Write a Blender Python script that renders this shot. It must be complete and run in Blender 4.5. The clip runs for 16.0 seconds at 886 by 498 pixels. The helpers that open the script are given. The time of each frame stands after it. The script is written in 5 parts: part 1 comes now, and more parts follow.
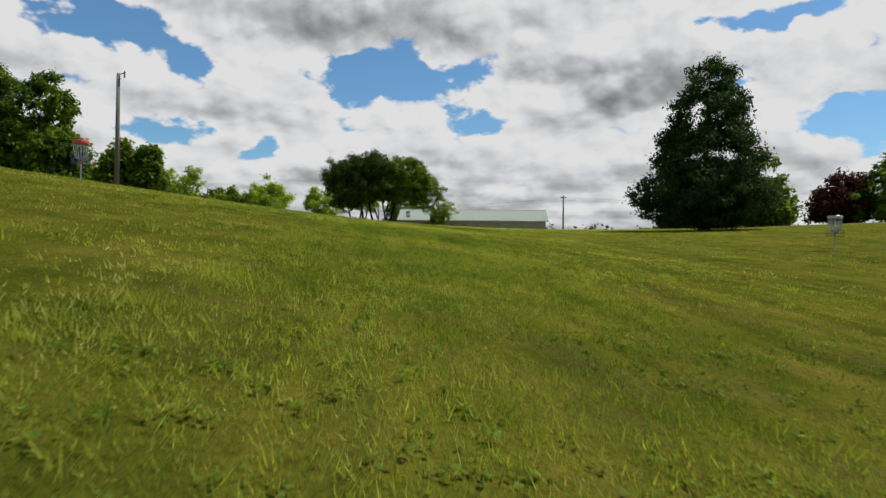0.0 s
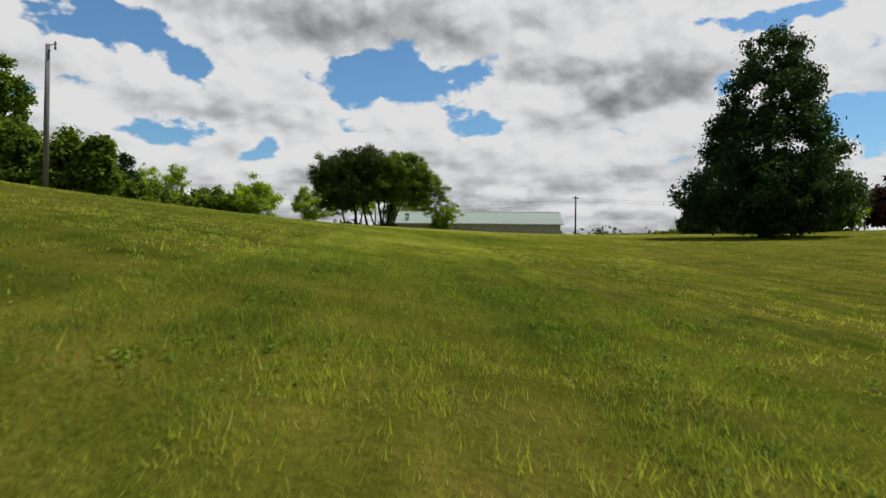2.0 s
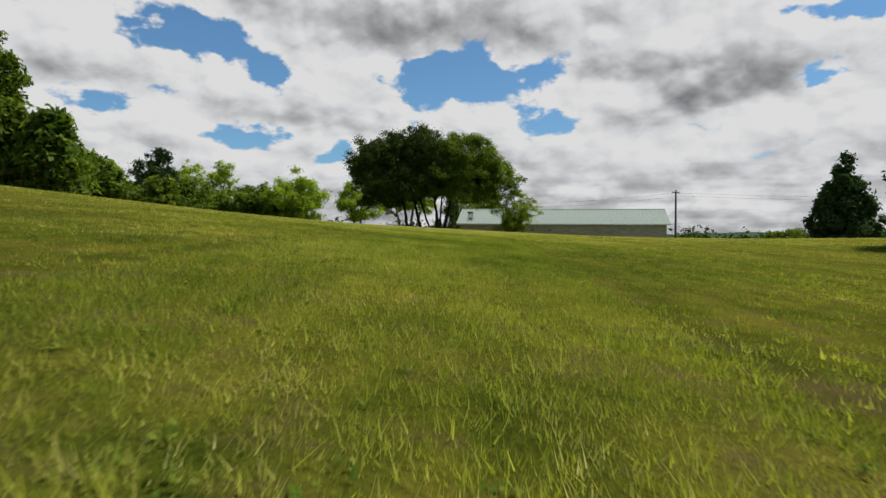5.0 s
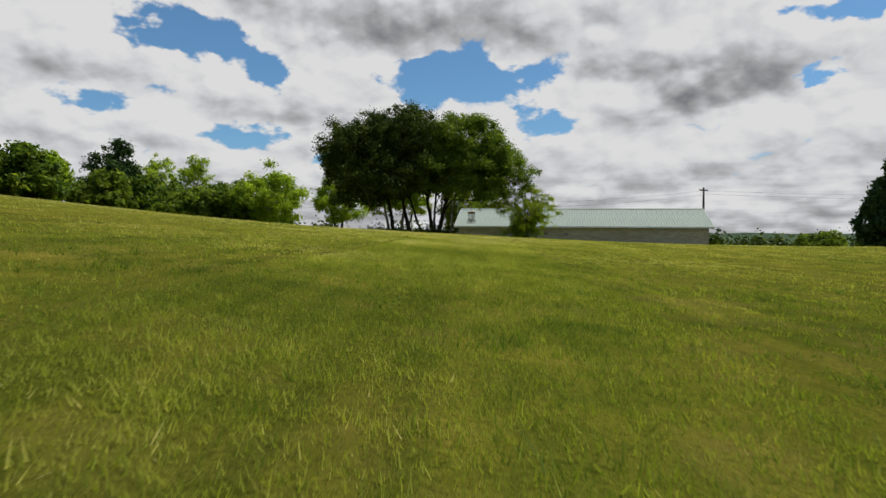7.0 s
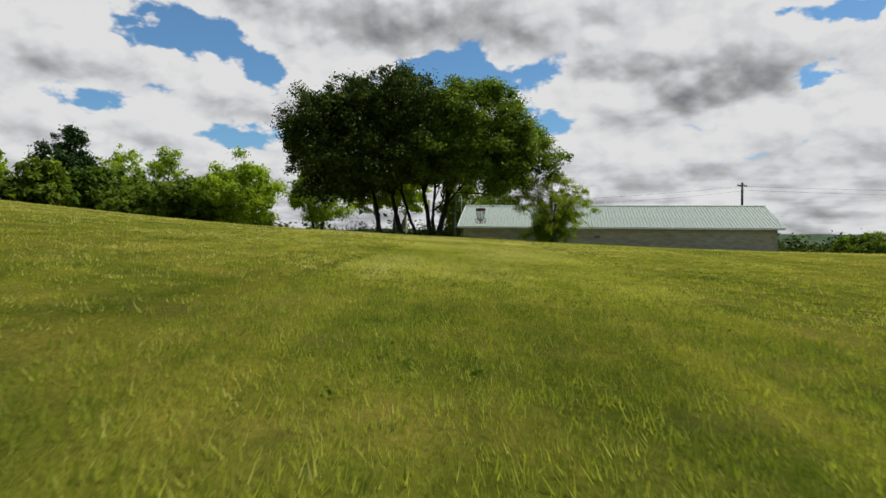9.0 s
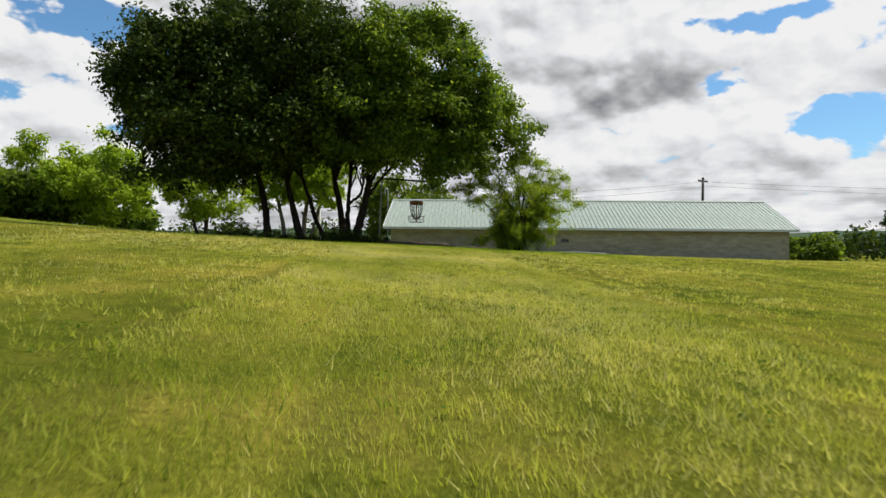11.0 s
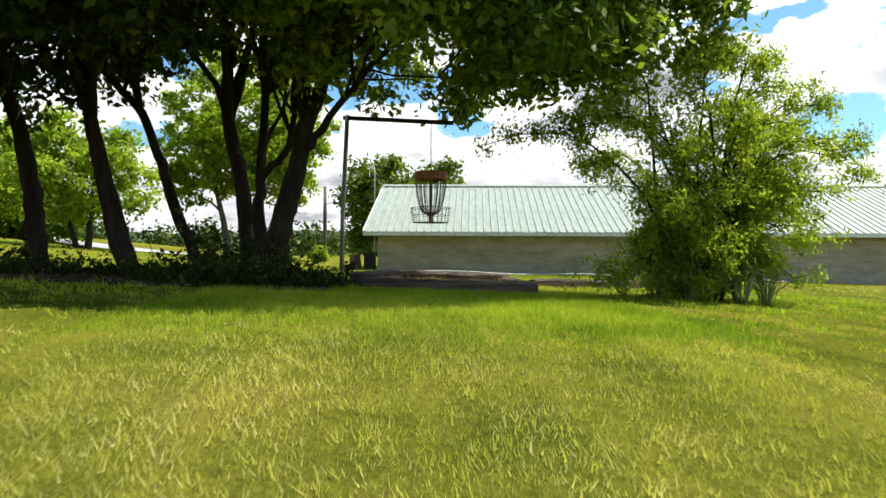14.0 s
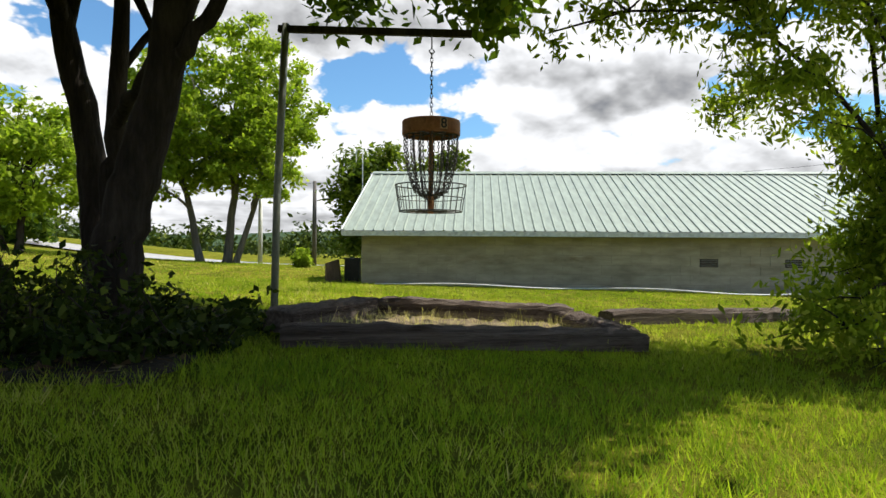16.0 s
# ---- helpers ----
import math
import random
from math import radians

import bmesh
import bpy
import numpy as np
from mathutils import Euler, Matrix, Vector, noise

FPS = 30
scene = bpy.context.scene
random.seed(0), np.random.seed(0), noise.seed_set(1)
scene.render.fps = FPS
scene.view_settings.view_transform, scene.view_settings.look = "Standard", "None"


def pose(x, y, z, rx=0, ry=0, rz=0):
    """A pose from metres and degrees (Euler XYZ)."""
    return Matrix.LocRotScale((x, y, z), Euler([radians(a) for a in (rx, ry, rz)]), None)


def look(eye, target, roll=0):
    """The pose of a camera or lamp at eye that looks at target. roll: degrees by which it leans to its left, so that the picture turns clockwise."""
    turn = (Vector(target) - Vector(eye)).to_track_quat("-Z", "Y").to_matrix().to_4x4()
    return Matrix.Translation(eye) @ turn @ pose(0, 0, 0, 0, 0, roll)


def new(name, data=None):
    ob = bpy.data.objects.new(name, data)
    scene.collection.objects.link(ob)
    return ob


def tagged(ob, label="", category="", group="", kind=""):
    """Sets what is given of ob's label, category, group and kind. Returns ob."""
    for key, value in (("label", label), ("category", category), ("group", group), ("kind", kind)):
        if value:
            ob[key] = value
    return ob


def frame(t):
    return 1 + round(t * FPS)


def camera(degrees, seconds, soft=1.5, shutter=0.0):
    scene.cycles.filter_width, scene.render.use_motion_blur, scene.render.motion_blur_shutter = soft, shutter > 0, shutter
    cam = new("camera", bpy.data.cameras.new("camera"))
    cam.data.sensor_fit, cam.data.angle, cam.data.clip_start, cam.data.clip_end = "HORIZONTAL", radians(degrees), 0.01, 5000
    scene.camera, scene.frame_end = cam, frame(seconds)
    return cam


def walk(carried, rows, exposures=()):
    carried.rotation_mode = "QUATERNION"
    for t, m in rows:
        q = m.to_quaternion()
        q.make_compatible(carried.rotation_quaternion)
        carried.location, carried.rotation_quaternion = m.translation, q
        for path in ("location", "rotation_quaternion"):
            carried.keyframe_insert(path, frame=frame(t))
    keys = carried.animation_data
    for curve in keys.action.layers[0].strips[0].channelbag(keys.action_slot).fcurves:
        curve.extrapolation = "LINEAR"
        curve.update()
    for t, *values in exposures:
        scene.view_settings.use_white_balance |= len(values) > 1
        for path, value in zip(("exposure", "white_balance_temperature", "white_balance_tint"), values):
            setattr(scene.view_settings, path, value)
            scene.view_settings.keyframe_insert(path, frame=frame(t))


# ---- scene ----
cam = camera(69.2, 16.0, shutter=0.1)
PATH = [
    (0, (-1.4, -32.015, -0.999), (-1.185, -30.027, -1.001), 0.6),
    (1, (-1.087, -27.692, -0.73), (-0.873, -25.703, -0.73), 0.6),
    (1.5, (-1.083, -25.382, -0.638), (-0.865, -23.394, -0.638), 0.6),
    (2, (-0.772, -23.072, -0.346), (-0.558, -21.084, -0.345), 0.6),
    (2.5, (-0.587, -20.631, -0.19), (-0.372, -18.642, -0.188), 0.7),
    (3, (-0.496, -18.11, -0.025), (-0.344, -16.116, -0.024), 0.4),
    (3.5, (-0.313, -15.452, 0.075), (-0.272, -13.452, 0.077), 0.6),
    (4, (0.124, -13.21, 0.148), (0.116, -11.21, 0.149), 0.6),
    (6.5, (0.864, 0.298, 0.737), (0.861, 2.298, 0.736), 0.5),
    (7, (0.905, 2.736, 0.931), (0.904, 4.736, 0.931), 0.6),
    (8, (0.812, 7.642, 1.098), (0.816, 9.642, 1.098), 0.7),
    (9, (0.694, 13.154, 1.336), (0.701, 15.154, 1.336), 0.7),
    (9.5, (0.762, 15.948, 1.46), (0.857, 17.945, 1.458), 0.7),
    (9.7, (0.799, 17.038, 1.491), (1.021, 19.026, 1.493), 0.6),
    (12, (1.032, 29.004, 2.008), (1.277, 30.989, 2.007), 0.6),
    (12.5, (1.189, 31.677, 2.131), (1.436, 33.661, 2.128), 0.7),
    (13, (1.408, 34.346, 2.255), (1.656, 36.331, 2.252), 0.7),
    (13.5, (1.603, 36.737, 2.302), (1.853, 38.721, 2.305), 0.5),
    (14, (1.825, 38.761, 2.358), (2.071, 40.746, 2.364), 0.3),
    (14.5, (1.997, 40.588, 2.434), (2.241, 42.573, 2.44), 0.2),
    (15, (2.174, 42.095, 2.486), (2.412, 44.081, 2.492), 0.4),
    (15.5, (2.281, 42.977, 2.474), (2.517, 44.963, 2.483), 0.3),
    (16, (2.327, 43.291, 2.447), (2.563, 45.277, 2.457), 0.4),
]
walk(cam, [(t, look(eye, target, roll)) for t, eye, target, roll in PATH],
     [(0, 0.03), (7.0, -0.03), (8.5, -0.02), (9.7, 0.13), (12.0, 0.37), (13.0, 0.58), (14.2, 0.92), (15.0, 0.76), (16.0, 0.62)])


# ---- light ----
SUN_AZ, SUN_EL = radians(80), radians(59)  # clockwise from +y, above the horizon
sun = new("sun", bpy.data.lights.new("sun", "SUN"))
sun.data.energy, sun.data.angle, sun.data.color = 5.0, radians(0.6), (1.0, 0.95, 0.86)
sun.matrix_world = look((60 * math.sin(SUN_AZ), 60 * math.cos(SUN_AZ), 90), (0, 0, 90 - 60 * math.tan(SUN_EL)))


def make_world():
    w = bpy.data.worlds.new("sky")
    scene.world = w
    w.use_nodes = True
    nt = w.node_tree
    nt.nodes.clear()
    N, L = nt.nodes.new, nt.links.new

    def val(sock, v):
        if isinstance(v, bpy.types.NodeSocket):
            L(v, sock)
        else:
            sock.default_value = v

    def m(op, a, b=0.0, c=0.0, clamp=False):
        n = N("ShaderNodeMath")
        n.operation, n.use_clamp = op, clamp
        for s, v in zip(n.inputs, (a, b, c)):
            val(s, v)
        return n.outputs[0]

    def smooth(x, lo, hi):
        n = N("ShaderNodeMapRange")
        n.interpolation_type = "SMOOTHSTEP"
        val(n.inputs[0], x)
        n.inputs[1].default_value, n.inputs[2].default_value = lo, hi
        return n.outputs[0]

    def noisy(vec, scale, detail, rough, dist=0.0):
        n = N("ShaderNodeTexNoise")
        L(vec, n.inputs["Vector"])
        n.inputs["Scale"].default_value, n.inputs["Detail"].default_value = scale, detail
        n.inputs["Roughness"].default_value, n.inputs["Distortion"].default_value = rough, dist
        return n.outputs[0]

    def vec(x, y, z=0.0):
        n = N("ShaderNodeCombineXYZ")
        for s, v in zip(n.inputs, (x, y, z)):
            val(s, v)
        return n.outputs[0]

    co = N("ShaderNodeTexCoord")
    sep = N("ShaderNodeSeparateXYZ")
    L(co.outputs["Generated"], sep.inputs[0])
    x, y, z = sep.outputs
    az = m("MULTIPLY", m("ARCTAN2", x, y), 57.2958)      # degrees to the right of +y
    el = m("MULTIPLY", m("ARCSINE", z), 57.2958)         # degrees above the horizon
    # cloud field: flattens towards the horizon; broad drift with heaped cells on it, each cell carrying smaller ones
    def field(a, e, octaves, puffs, broad=0.7):
        v = m("MULTIPLY", m("POWER", m("MAXIMUM", e, 0.02), 0.75), 0.42)
        p = vec(m("MULTIPLY", a, 0.1), v, m("MULTIPLY", y, 0.5))
        warp = N("ShaderNodeTexNoise")
        L(p, warp.inputs["Vector"])
        warp.inputs["Scale"].default_value, warp.inputs["Detail"].default_value = 3.2, 3.0
        add = N("ShaderNodeVectorMath")
        add.operation = "MULTIPLY_ADD"
        L(warp.outputs["Color"], add.inputs[0])
        add.inputs[1].default_value = (0.20, 0.20, 0.20)
        L(p, add.inputs[2])
        tot = m("MULTIPLY", m("SUBTRACT", noisy(p, 1.1, octaves, 0.45, 0.1), 0.5), broad)
        for sc, amp in puffs:
            vo = N("ShaderNodeTexVoronoi")
            vo.feature = "SMOOTH_F1"
            L(add.outputs[0], vo.inputs["Vector"])
            vo.inputs["Scale"].default_value, vo.inputs["Smoothness"].default_value = sc, 0.25
            tot = m("ADD", tot, m("MULTIPLY", m("SUBTRACT", 0.42, vo.outputs["Distance"]), amp))
        return tot, p
    HEAPS = ((1.9, 0.36), (4.6, 0.17), (10.5, 0.085))
    n1, p = field(az, el, 6.0, HEAPS + ((24.0, 0.045),))
    s1, _ = field(az, el, 2.0, HEAPS, 0.0)
    s1u, _ = field(m("ADD", az, 0.55), m("ADD", el, 0.75), 2.0, HEAPS, 0.0)
    s2u, _ = field(m("ADD", az, 0.5), m("ADD", el, 1.8), 2.0, HEAPS[:2], 0.1)
    s2, _ = field(az, el, 2.0, HEAPS[:2], 0.1)
    n2 = noisy(p, 0.75, 4, 0.5)
    # the shapes placed below are frayed by a drifting offset
    fray = N("ShaderNodeTexNoise")
    L(p, fray.inputs["Vector"])
    fray.inputs["Scale"].default_value, fray.inputs["Detail"].default_value = 2.6, 4.0
    fs = N("ShaderNodeSeparateXYZ")
    L(fray.outputs["Color"], fs.inputs[0])
    fa = m("ADD", az, m("MULTIPLY", m("SUBTRACT", fs.outputs[0], 0.5), 6.0))
    fe = m("ADD", el, m("MULTIPLY", m("SUBTRACT", fs.outputs[1], 0.5), 3.0))
    # gaps of blue: azimuth, elevation, half widths, depth
    gaps = [(-22, 17, 5.5, 1.9, 1.1), (-34, 20, 6, 1.3, 0.9), (-15.5, 15, 2.5, 1.6, 0.8), (2.4, 15.0, 6.4, 1.4, 1.05), (-2.0, 13.6, 2.6, 1.5, 0.4), (7.5, 13.0, 1.6, 0.8, 0.2), (10, 11.2, 2.6, 1.4, 0.8),
            (30.5, 13.3, 1.5, 0.9, 0.9), (32.5, 18.0, 4.0, 0.8, 1.1), (38.5, 9.8, 4.0, 1.2, 1.0), (-29, 11, 2.6, 0.8, 0.9), (-16, 9.5, 3.5, 0.9, 0.7), (-9.5, 8.6, 2.0, 1.6, 0.8), (-33, 14, 1.4, 1.2, 0.0)]
    blue = 0.0
    for a, e, wa, we, d in gaps:
        q = m("ADD", m("POWER", m("DIVIDE", m("SUBTRACT", fa, a), wa), 2.0), m("POWER", m("DIVIDE", m("SUBTRACT", fe, e), we), 2.0))
        blue = m("ADD", blue, m("MULTIPLY", m("EXPONENT", m("MULTIPLY", q, -0.8)), d))
    # heavy grey bellies
    grey = 0.0
    for a, e, wa, we, d in [(0, 18.4, 9, 1.6, 0.95), (-11, 20.0, 7, 1.6, 0.5), (24, 13.0, 5, 1.2, 1.1), (21.5, 15.0, 6, 1.4, 0.6), (14, 14.9, 3, 0.8, 0.5), (-13, 11.0, 4, 0.8, 0.6), (-30, 13.6, 5, 0.8, 0.45), (20, 6.8, 9, 0.7, 0.4), (31, 7.3, 6, 0.7, 0.4), (-24, 8.6, 6, 0.6, 0.35), (42, 13, 5, 1.2, 0.5), (4, 8.0, 6, 0.7, 0.35)]:
        q = m("ADD", m("POWER", m("DIVIDE", m("SUBTRACT", fa, a), wa), 2.0), m("POWER", m("DIVIDE", m("SUBTRACT", fe, e), we), 2.0))
        grey = m("ADD", grey, m("MULTIPLY", m("EXPONENT", m("MULTIPLY", q, -0.8)), d))
    # sunlit heads
    white = 0.0
    for a, e, wa, we in [(-31.4, 16.4, 5.0, 1.9), (-23.1, 14.8, 1.4, 1.6), (-32.5, 10.8, 3.6, 1.1), (-20, 12.6, 2.6, 0.9), (-11.2, 15.2, 4.4, 2.0), (-24, 10.5, 4.5, 1.0), (5.8, 13.0, 2.0, 1.2), (13, 13.0, 3.4, 1.2), (20, 18.6, 6.5, 1.6), (31.5, 17.4, 3.6, 1.7), (28, 11.2, 5.0, 0.9), (33, 9.6, 4.5, 1.2), (10.8, 9.4, 4.5, 0.9), (-4, 10.5, 4.0, 1.2), (44, 16, 6, 2.4), (-8, 8.0, 4, 0.8)]:
        q = m("ADD", m("POWER", m("DIVIDE", m("SUBTRACT", fa, a), wa), 2.0), m("POWER", m("DIVIDE", m("SUBTRACT", fe, e), we), 2.0))
        white = m("ADD", white, m("EXPONENT", m("MULTIPLY", q, -0.8)))
    cover = m("ADD", m("SUBTRACT", 0.64, m("MULTIPLY", blue, 0.40)), n1)
    cover = m("ADD", cover, m("MULTIPLY", m("SUBTRACT", n2, 0.5), 0.35))
    cover = m("ADD", cover, m("MULTIPLY", smooth(el, 8.0, 3.0), 0.18))
    cover = m("ADD", cover, m("ADD", m("MULTIPLY", grey, 0.12), m("MULTIPLY", white, 0.05)))
    cover = m("SUBTRACT", cover, m("MULTIPLY", smooth(el, 23.0, 42.0), 0.62))
    cover = m("SUBTRACT", cover, m("MULTIPLY", smooth(m("ABSOLUTE", az), 52.0, 85.0), 0.14))
    alpha = smooth(cover, 0.355, 0.455)
    lit = m("ADD", 0.76, m("MULTIPLY", m("SUBTRACT", s1, s1u), 1.2))
    lit = m("ADD", lit, m("MULTIPLY", s1, 0.5))
    lit = m("ADD", lit, m("MULTIPLY", m("SUBTRACT", s2, s2u), 0.6))
    lit = m("SUBTRACT", lit, m("MULTIPLY", grey, 0.40))
    lit = m("ADD", lit, m("MULTIPLY", white, 0.22))
    # thin flat layers low over the horizon
    rows = noisy(vec(m("MULTIPLY", az, 0.05), m("MULTIPLY", el, 0.9), 0.0), 1.0, 5, 0.6, 0.3)
    lit = m("ADD", lit, m("MULTIPLY", m("MULTIPLY", m("SUBTRACT", rows, 0.54), smooth(el, 8.0, 4.0)), 1.2))
    thin = m("SUBTRACT", 1.0, smooth(cover, 0.42, 0.66))
    lit = m("ADD", lit, m("MULTIPLY", thin, 0.22), clamp=True)
    ramp = N("ShaderNodeValToRGB")
    L(lit, ramp.inputs[0])
    e = ramp.color_ramp.elements
    e[0].position, e[0].color = 0.0, (0.20, 0.215, 0.245, 1)
    e[1].position, e[1].color = 0.95, (1.03, 1.03, 1.03, 1)
    for pos, g in ((0.3, 0.44), (0.55, 0.68), (0.75, 0.90)):
        mid = ramp.color_ramp.elements.new(pos)
        mid.color = (g * 0.985, g, g * 1.03, 1)
    sky = N("ShaderNodeTexSky")
    sky.sky_type, sky.sun_disc = "NISHITA", False
    sky.sun_elevation, sky.sun_rotation = SUN_EL, SUN_AZ
    sky.air_density, sky.dust_density, sky.ozone_density = 1.0, 0.6, 2.0
    b1, b2, mix, out = N("ShaderNodeBackground"), N("ShaderNodeBackground"), N("ShaderNodeMixShader"), N("ShaderNodeOutputWorld")
    deep = N("ShaderNodeMix")
    deep.data_type, deep.blend_type = "RGBA", "MULTIPLY"
    deep.inputs[0].default_value = 1.0
    L(sky.outputs[0], deep.inputs[6])
    deep.inputs[7].default_value = (0.64, 0.92, 1.06, 1)
    L(deep.outputs[2], b1.inputs[0])
    b1.inputs[1].default_value = 0.105
    L(ramp.outputs[0], b2.inputs[0])
    b2.inputs[1].default_value = 0.70
    L(alpha, mix.inputs[0])
    L(b1.outputs[0], mix.inputs[1])
    L(b2.outputs[0], mix.inputs[2])
    L(mix.outputs[0], out.inputs[0])


make_world()


# ---- materials ----
def mat_base(name, rough=0.8, metal=0.0):
    mt = bpy.data.materials.new(name)
    mt.use_nodes = True
    nt = mt.node_tree
    b = nt.nodes["Principled BSDF"]
    b.inputs["Roughness"].default_value, b.inputs["Metallic"].default_value = rough, metal
    return mt, nt, b


def ramp_node(nt, src, stops):
    r = nt.nodes.new("ShaderNodeValToRGB")
    nt.links.new(src, r.inputs[0])
    el = r.color_ramp.elements
    el[0].position, el[0].color = stops[0][0], (*stops[0][1], 1)
    el[1].position, el[1].color = stops[-1][0], (*stops[-1][1], 1)
    for pos, col in stops[1:-1]:
        el.new(pos).color = (*col, 1)
    return r.outputs[0]


def noise_node(nt, scale, detail=4.0, rough=0.55, stretch=None, dist=0.0, world=False):
    co = nt.nodes.new("ShaderNodeNewGeometry" if world else "ShaderNodeTexCoord")
    src = co.outputs["Position" if world else "Object"]
    if stretch:
        mp = nt.nodes.new("ShaderNodeMapping")
        mp.inputs["Scale"].default_value = stretch
        nt.links.new(src, mp.inputs[0])
        src = mp.outputs[0]
    n = nt.nodes.new("ShaderNodeTexNoise")
    nt.links.new(src, n.inputs["Vector"])
    n.inputs["Scale"].default_value, n.inputs["Detail"].default_value = scale, detail
    n.inputs["Roughness"].default_value, n.inputs["Distortion"].default_value = rough, dist
    return n.outputs[0]


def mix_col(nt, fac, a, b, mode="MIX"):
    n = nt.nodes.new("ShaderNodeMix")
    n.data_type, n.blend_type = "RGBA", mode
    for s, v in ((n.inputs[0], fac), (n.inputs[6], a), (n.inputs[7], b)):
        if isinstance(v, bpy.types.NodeSocket):
            nt.links.new(v, s)
        else:
            s.default_value = v if isinstance(v, float) else (*v, 1)
    return n.outputs[2]


def bump(nt, b, height, strength, distance):
    n = nt.nodes.new("ShaderNodeBump")
    n.inputs["Strength"].default_value, n.inputs["Distance"].default_value = strength, distance
    nt.links.new(height, n.inputs["Height"])
    nt.links.new(n.outputs[0], b.inputs["Normal"])


def surface(name, lo, hi, scale, rough=0.8, metal=0.0, fine=6.0, stretch=None, relief=0.3, depth=0.01, per_piece=0.0, spots=None, world=False):
    """Two-scale variation between two colours, with fine relief; spots: a third colour in patches."""
    mt, nt, b = mat_base(name, rough, metal)
    n1 = noise_node(nt, scale, 5, 0.6, stretch, world=world)
    n2 = noise_node(nt, scale * fine, 4, 0.6, stretch, world=world)
    col = ramp_node(nt, n1, [(0.32, lo), (0.68, hi)])
    dark = ramp_node(nt, n2, [(0.3, (0.72, 0.72, 0.72)), (0.7, (1.15, 1.15, 1.15))])
    col = mix_col(nt, 1.0, col, dark, "MULTIPLY")
    if spots:
        n3 = noise_node(nt, scale * 2.3, 6, 0.65, stretch, 0.3, world=world)
        fac = ramp_node(nt, n3, [(spots[1], (0, 0, 0)), (spots[1] + 0.12, (1, 1, 1))])
        col = mix_col(nt, fac, col, spots[0])
    if per_piece:
        info = nt.nodes.new("ShaderNodeObjectInfo")
        v = nt.nodes.new("ShaderNodeMath")
        v.operation = "MULTIPLY_ADD"
        nt.links.new(info.outputs["Random"], v.inputs[0])
        v.inputs[1].default_value, v.inputs[2].default_value = 2 * per_piece, 1 - per_piece
        col = mix_col(nt, 1.0, col, v.outputs[0], "MULTIPLY")
    nt.links.new(col, b.inputs["Base Color"])
    if relief:
        bump(nt, b, n2, relief, depth)
    if rough >= 0.9:
        b.inputs["Specular IOR Level"].default_value = 0.12
    return mt


def leaf_mat(name, stops, trans=0.35, rough=0.5):
    """Leaves and blades: colour by the stored tone of each leaf, drifting over the plant; light passes through."""
    mt, nt, b = mat_base(name, rough)
    at = nt.nodes.new("ShaderNodeAttribute")
    at.attribute_name = "tone"
    col = ramp_node(nt, at.outputs["Fac"], stops)
    drift = ramp_node(nt, noise_node(nt, 0.55, 3, world=True), [(0.3, (0.78, 0.8, 0.75)), (0.7, (1.2, 1.15, 1.15))])
    col = mix_col(nt, 1.0, col, drift, "MULTIPLY")
    nt.links.new(col, b.inputs["Base Color"])
    b.inputs["Specular IOR Level"].default_value = 0.06
    tr, mx = nt.nodes.new("ShaderNodeBsdfTranslucent"), nt.nodes.new("ShaderNodeMixShader")
    bright = mix_col(nt, 1.0, col, (1.5, 1.6, 0.8), "MULTIPLY")
    nt.links.new(bright, tr.inputs[0])
    mx.inputs[0].default_value = trans
    out = nt.nodes["Material Output"]
    nt.links.new(b.outputs[0], mx.inputs[1])
    nt.links.new(tr.outputs[0], mx.inputs[2])
    nt.links.new(mx.outputs[0], out.inputs[0])
    return mt


